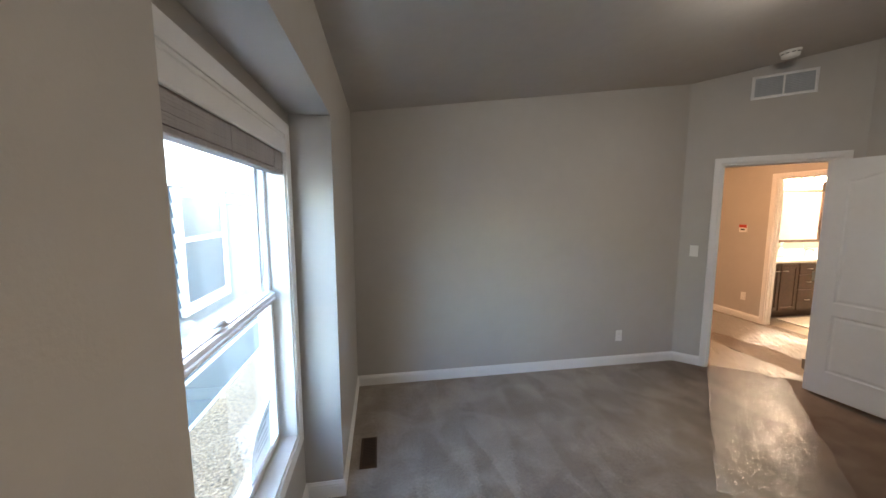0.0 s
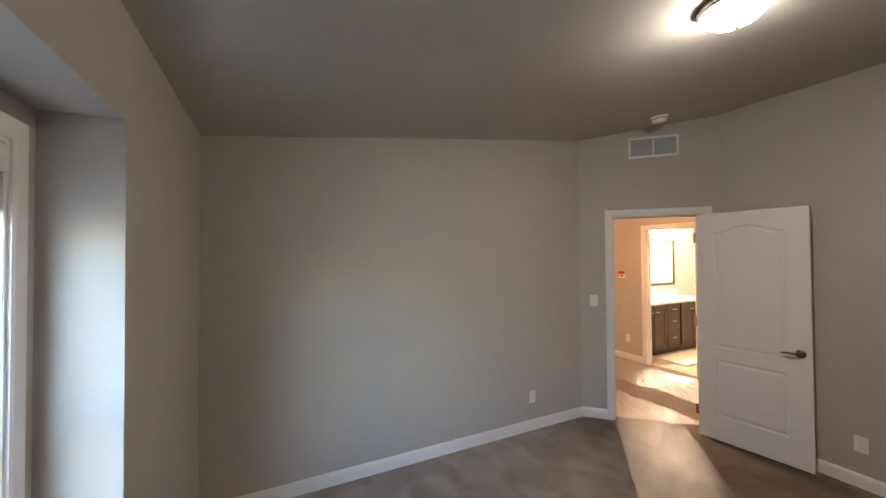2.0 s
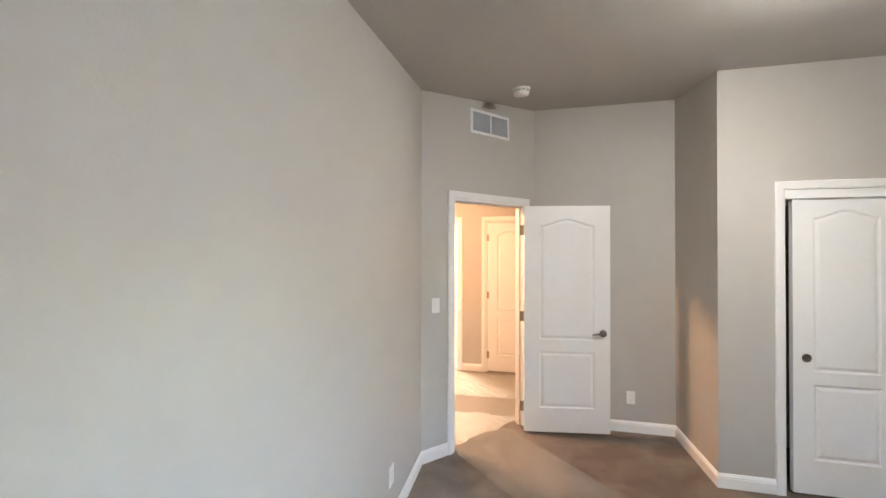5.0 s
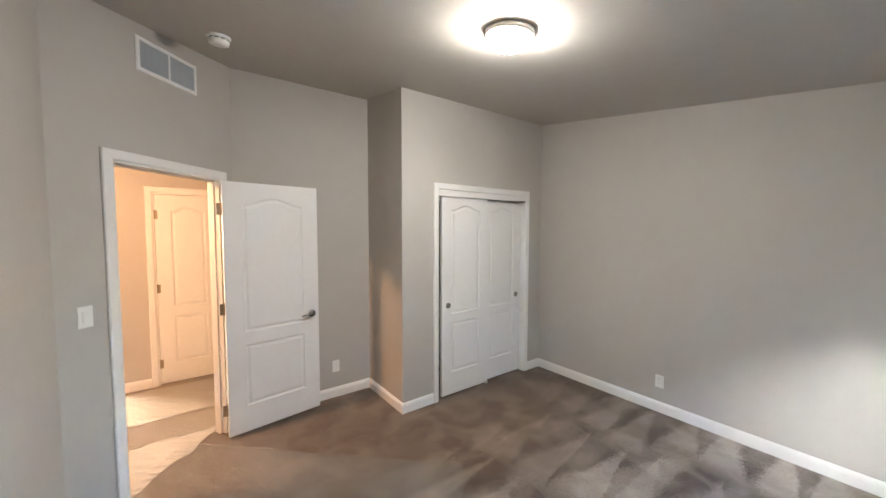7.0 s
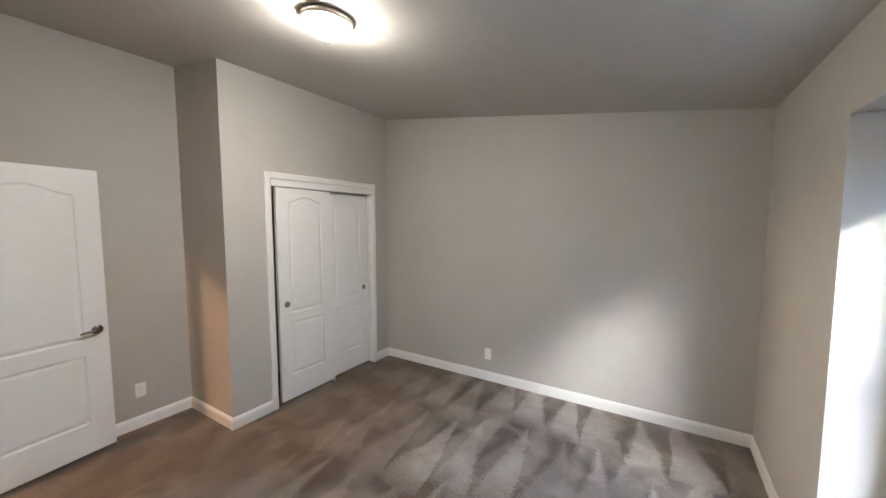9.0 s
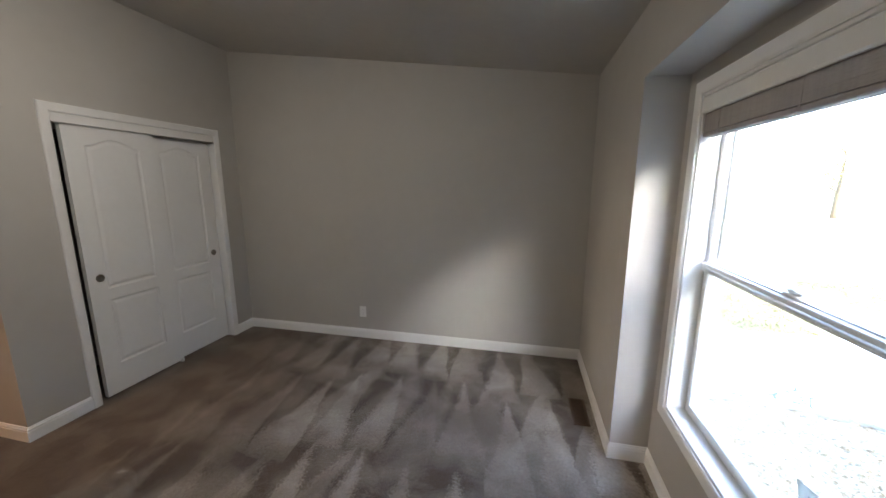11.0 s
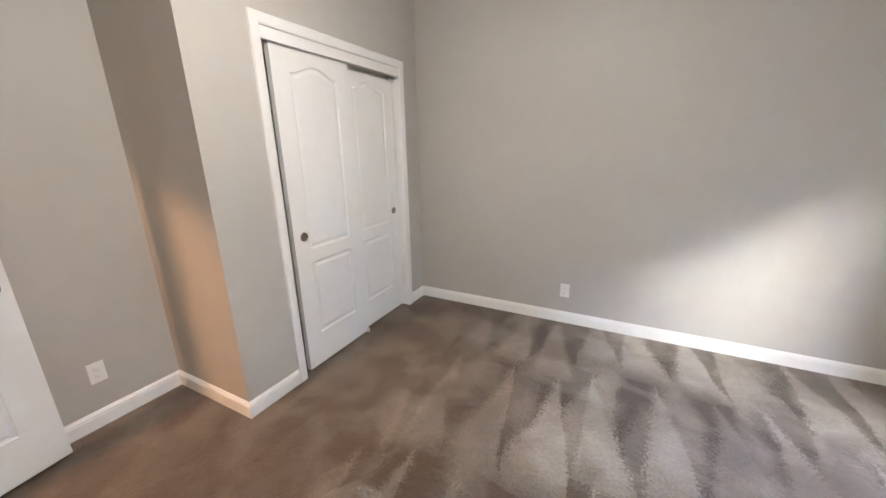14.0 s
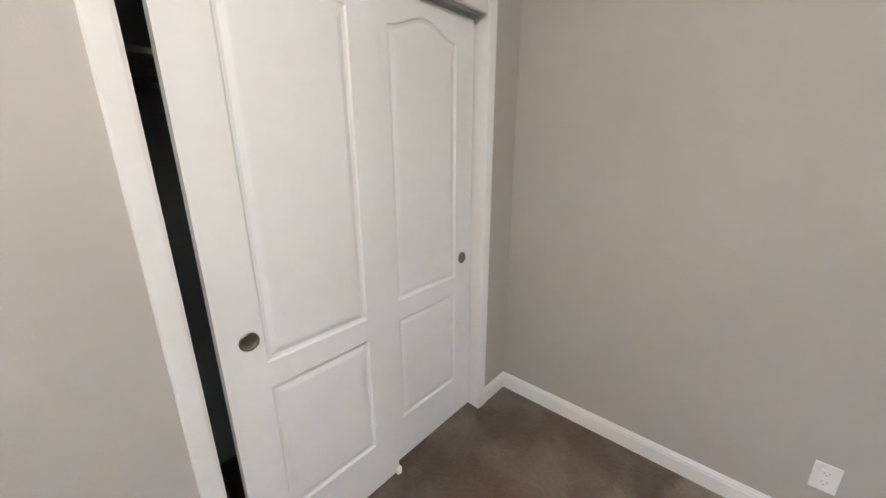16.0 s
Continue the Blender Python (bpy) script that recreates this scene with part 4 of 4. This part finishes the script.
part("frame", sweep([(-MX1, MZ0), (-MX1, MZ1), (-MX0, MZ1), (-MX0, MZ0)], [(0, 0.001), (0, 0.018), (0.008, 0.022), (0.045, 0.016), (0.045, 0.001)], FLAT, True), M_ESPRESSO, mir)
vl = thing("vanity_light", Matrix.Translation((6.96, 5.547, 2.14)), "lit vanity light bar with frosted shades", "wall light")
part("back_bar", boxed(-0.34, 0.34, -0.02, 0, -0.03, 0.03, 0.005), M_NICKEL, vl)
for x in (-0.25, 0, 0.25):
    part("arm", tube(bmesh.new(), [(x, -0.018, 0), (x, -0.07, 0.01), (x, -0.10, 0.0)], [0.009] * 3), M_NICKEL, vl, "", True)
    part("shade", lathe(bmesh.new(), [(0, 0.03), (0.035, 0.028), (0.05, 0.0), (0.062, -0.09), (0.060, -0.10), (0, -0.10)], 24, Matrix.Translation((x, -0.11, 0))), M_BATHGLASS, vl, "glowing frosted shade", True)
soap = thing("soap_dispenser", Matrix.Translation((6.44, 5.33, VH + 0.035)), "white ceramic soap dispenser with pump on the vanity top", "soap dispenser")
part("bottle", lathe(bmesh.new(), [(0, 0), (0.034, 0), (0.040, 0.02), (0.041, 0.08), (0.030, 0.13), (0.016, 0.15), (0.016, 0.165), (0, 0.166)], 24), M_PORCELAIN, soap, "", True)
bm = lathe(bmesh.new(), [(0, 0.166), (0.018, 0.166), (0.018, 0.182), (0.007, 0.186), (0.006, 0.225), (0, 0.226)], 16)
tube(bm, [(0, 0.012, 0.228), (0, -0.02, 0.229), (0, -0.055, 0.220)], [0.007, 0.007, 0.005], 10)
part("pump", bm, M_NICKEL, soap, "metal pump", True)
rug = tagged(part("bath_mat", boxed(5.98, 7.00, 4.48, 4.96, -0.002, 0.016, 0.006, 2), M_MAT), "cream bath mat on the bathroom floor", "mat")


# ---- outdoors ----
GROUND = -1.10
bm = bmesh.new()
bmesh.ops.create_grid(bm, x_segments=2, y_segments=2, size=600)
structure("ground", bm, M_GRAVEL, "pale gravel ground", "ground", Matrix.Translation((0, 0, GROUND)))
house = thing("neighbour_house", Matrix.Translation((-2.15, 0.70, -0.75)), "blue-grey lap-sided house close outside the window", "house")
HL, HH = 12.0, 3.58
part("wall", boxed(-4.0, -0.02, 0.0, HL, -0.35, HH), M_SIDING, house)
bm = bmesh.new()
vs = [bm.verts.new(p) for y in (-0.3, HL + 0.3) for p in ((0.12, y, HH + 0.05), (-2.0, y, HH + 0.36), (-4.1, y, HH + 0.05), (-4.1, y, HH + 0.001), (0.12, y, HH + 0.001))]
bm.faces.new(vs[:5])
bm.faces.new(vs[5:])
for i in range(5):
    bm.faces.new((vs[i], vs[(i + 1) % 5], vs[5 + (i + 1) % 5], vs[5 + i]))
part("roof", bm, M_ROOF, house)
part("fascia", boxed(0.121, 0.14, -0.3, HL + 0.3, HH - 0.07, HH + 0.05, 0.004), M_VINYL, house, "white fascia board")
part("corner_board", boxed(-0.10, 0.012, -0.012, 0.09, 0.3, HH), M_VINYL, house)
part("skirting", boxed(-0.02, 0.004, 0.0, HL, -0.35, 0.27), M_SKIRT, house, "pale blue skirting panel")
part("band_board", boxed(-0.02, 0.034, 0.0, HL, 0.27, 0.33, 0.004), M_VINYL, house, "white band board under the siding")
part("frieze_board", boxed(-0.02, 0.036, 0.0, HL, 2.66, HH, 0.004), M_VINYL, house, "white frieze board under the eaves")
part("skirt_rail", boxed(-0.02, 0.016, 0.0, HL, -0.33, -0.28, 0.004), M_VINYL, house)
lap = None
for i in range(13):
    z = 0.33 + i * 0.178
    if lap is None:
        bm = bmesh.new()
        vs = [bm.verts.new(p) for y in (0.09, HL) for p in ((-0.015, y, 0), (0.032, y, 0), (0.004, y, 0.172), (-0.015, y, 0.172))]
        for f in ((0, 1, 2, 3), (7, 6, 5, 4), (0, 4, 5, 1), (1, 5, 6, 2), (2, 6, 7, 3), (3, 7, 4, 0)):
            bm.faces.new([vs[i_] for i_ in f])
        s = part("siding_board", bm, M_SIDING, house)
        lap = s.data
    else:
        s = new("siding_board", lap)
        s.parent = house
    s.matrix_basis = Matrix.Translation((0, 0, z))
nw = part("window", sweep([(4.66, 1.10), (4.66, 2.64), (5.98, 2.64), (5.98, 1.10)], [(0, 0), (0, 0.060), (0.10, 0.060), (0.10, 0)],
          frame_of((0, 0, 0), (0, 1), (1, 0)) @ FLAT, True), M_VINYL, house, "white framed window")
part("meeting_rail", boxed(0.0, 0.056, 4.76, 5.88, 1.99, 2.05), M_VINYL, nw)
part("sash", sweep([(4.76, 1.20), (4.76, 2.58), (5.88, 2.58), (5.88, 1.20)], [(0, 0.0), (0, 0.053), (0.035, 0.053), (0.035, 0.0)],
     frame_of((0, 0, 0), (0, 1), (1, 0)) @ FLAT, True), M_VINYL, nw)
M_PANE = material("blue_grey_pane", (0.06, 0.095, 0.115), 0.35, wear=(2, 0.2), spec=0.12)
for z0, z1 in ((1.235, 1.99), (2.05, 2.545)):
    part("pane", boxed(0.0410, 0.0440, 4.795, 5.845, z0, z1), M_PANE, nw)

WALK_Y0, WALK_Y1, LAWN_Y0 = -4.0, -1.10, -8.4


def walk_edge(x):
    """The broken northern edge of the concrete walk, where the gravel begins."""
    return -1.34 - 0.22 * math.tanh((x + 3.2) * 1.6) + 0.05 * noise.noise((x * 2.3, 4.0, 0)) + 0.03 * noise.noise((x * 7.0, 9.0, 0))


bm = bmesh.new()
xs = [-30, -20, -12, -9, -7] + [-6 + 0.08 * i for i in range(71)]
rows = []
for x in xs:
    rows.append([bm.verts.new(p) for p in ((x, WALK_Y0, GROUND + 0.001), (x, WALK_Y0, GROUND + 0.05), (x, walk_edge(x), GROUND + 0.05), (x, walk_edge(x) + 0.012, GROUND + 0.001))])
for p, q in zip(rows, rows[1:]):
    for i in range(4):
        bm.faces.new((p[i], p[(i + 1) % 4], q[(i + 1) % 4], q[i]))
bm.faces.new(rows[0])
bm.faces.new(rows[-1])
structure("pavement", bm, M_CONCRETE, "pale cracked concrete walk outside the window", "pavement")
structure("pavement_joint", boxed(-30, -0.40, -2.445, -2.425, GROUND + 0.048, GROUND + 0.0525), M_CRACK, "joint across the concrete walk", "pavement")
cracks = bmesh.new()


def crack(p, heading, steps, width, forks):
    for i in range(steps):
        heading += random.uniform(-0.45, 0.45)
        q = p + Vector((math.cos(heading), math.sin(heading))) * random.uniform(0.05, 0.12)
        w = (q - p).orthogonal().normalized() * width * random.uniform(0.4, 1.0)
        if -2.42 < min(p.y, q.y) and all(c.y < walk_edge(c.x) - 0.01 and c.x < -0.45 for c in (p, q)):
            if random.random() < 0.85:
                cracks.faces.new([cracks.verts.new((*c, GROUND + 0.054)) for c in (p - w, q - w * 0.7, q + w * 0.7, p + w)])
        if forks and random.random() < 0.22:
            crack(q, heading + random.choice((-1.1, 1.1)), steps // 2, width * 0.8, forks - 1)
        p = q


for k in range(15):
    x = random.uniform(-5.2, -1.6)
    crack(Vector((x, walk_edge(x) - 0.03)), random.uniform(-2.6, -0.7), random.randint(7, 14), 0.010, 2)
for k in range(9):
    x = random.uniform(-5.2, -1.6)
    crack(Vector((x, walk_edge(x) - random.uniform(0.05, 0.25))), random.choice((0.0, 3.14)) + random.uniform(-0.3, 0.3), random.randint(6, 12), 0.009, 1)
structure("pavement_crack", cracks, M_CRACK, "dirt-filled cracks in the old concrete", "pavement")
stones = bmesh.new()
for k in range(5200):
    p = Vector((random.uniform(-5.0, -0.42), random.uniform(-1.75, 0.6)))
    edge = walk_edge(p.x)
    if p.y < edge - 0.02 and random.random() < 0.94:
        continue
    r = random.uniform(0.012, 0.032)
    low = GROUND + (0.05 if p.y < edge else 0)
    base = [p + Vector((math.cos(j * 1.2566 + k), math.sin(j * 1.2566 + k))) * r * random.uniform(0.7, 1.15) for j in range(5)]
    tip = stones.verts.new((p.x + random.uniform(-0.4, 0.4) * r, p.y + random.uniform(-0.4, 0.4) * r, low + r * 0.8))
    vs = [stones.verts.new((*c, low)) for c in base]
    for j in range(5):
        stones.faces.new((vs[j], vs[(j + 1) % 5], tip))
ob = part("gravel", stones, M_STONES)
tagged(ob, "loose pale gravel stones beside the concrete walk", "gravel", "", "stuff")
structure("lawn", boxed(-40, 8, LAWN_Y0, WALK_Y0, GROUND + 0.001, GROUND + 0.03, 0.005), M_GRASS, "short dry lawn beyond the walk", "lawn")
blades = bmesh.new()
for k in range(9000):
    p = Vector((random.uniform(-14, -3.5), random.uniform(LAWN_Y0, WALK_Y0 + 0.03), GROUND + 0.03))
    a_, h = random.uniform(0, 6.28), random.uniform(0.015, 0.04)
    w, lean = Vector((math.cos(a_), math.sin(a_), 0)) * 0.02, Vector((random.uniform(-0.04, 0.04), random.uniform(-0.04, 0.04), h))
    blades.faces.new([blades.verts.new(c) for c in (p - w, p + w, p + lean)])
tagged(part("grass", blades, M_GRASS), "short yellow-green grass tufts on the lawn", "grass", "", "stuff")
structure("road", boxed(-60, 30, -18.0, LAWN_Y0, GROUND + 0.001, GROUND + 0.02), M_CONCRETE, "pale road beyond the lawn", "road")
pole = thing("blue_post", Matrix.Translation((-11.5, -9.0, GROUND + 0.02)), "tall blue painted post beside the lawn", "post")
part("shaft", lathe(bmesh.new(), [(0, 0), (0.08, 0), (0.07, 0.4), (0.058, 4.8), (0, 4.82)], 20), M_BLUE, pole, "", True)
part("base_plate", boxed(-0.16, 0.16, -0.16, 0.16, 0, 0.05, 0.005), M_CONCRETE, pole)


def tree(x, y, height, spread, label):
    ob = thing("tree", Matrix.Translation((x, y, GROUND)), label, "tree")
    bm = bmesh.new()
    tube(bm, [(0, 0, 0), (0.05, 0.02, height * 0.3), (0, 0.08, height * 0.65), (0.05, 0.05, height * 0.9)], [0.22, 0.16, 0.09, 0.03], 10)
    limbs = []
    for i in range(9):
        a, z = i * 2.4, height * (0.32 + 0.06 * i)
        tip = Vector((math.cos(a) * spread * 0.8, math.sin(a) * spread * 0.8, z + height * 0.18))
        tube(bm, [(0, 0.03, z), tuple(tip * 0.5 + Vector((0, 0, z * 0.5))), tuple(tip)], [0.06, 0.04, 0.012], 6)
        limbs.append(tip)
    part("trunk", bm, M_BARK, ob, "", True)
    bm = bmesh.new()
    for i in range(1500):
        c = random.choice(limbs) * random.uniform(0.55, 1.1)
        p = c + Vector((random.gauss(0, spread * 0.22), random.gauss(0, spread * 0.22), random.gauss(0.2, height * 0.08)))
        r = random.uniform(0.06, 0.13)
        q = Euler((random.uniform(0, 6), random.uniform(0, 6), random.uniform(0, 6))).to_matrix()
        bm.faces.new([bm.verts.new(p + q @ Vector(v)) for v in ((-r, 0, 0), (0, -r * 0.5, 0.02), (r, 0, 0), (0, r * 0.5, 0.02))])
    part("crown", bm, M_LEAF, ob)


tree(-24, -32, 6.5, 2.4, "distant autumn tree with thin yellow-brown leaves")
tree(-34, -27, 7.5, 2.8, "distant autumn tree with thin yellow-brown leaves")
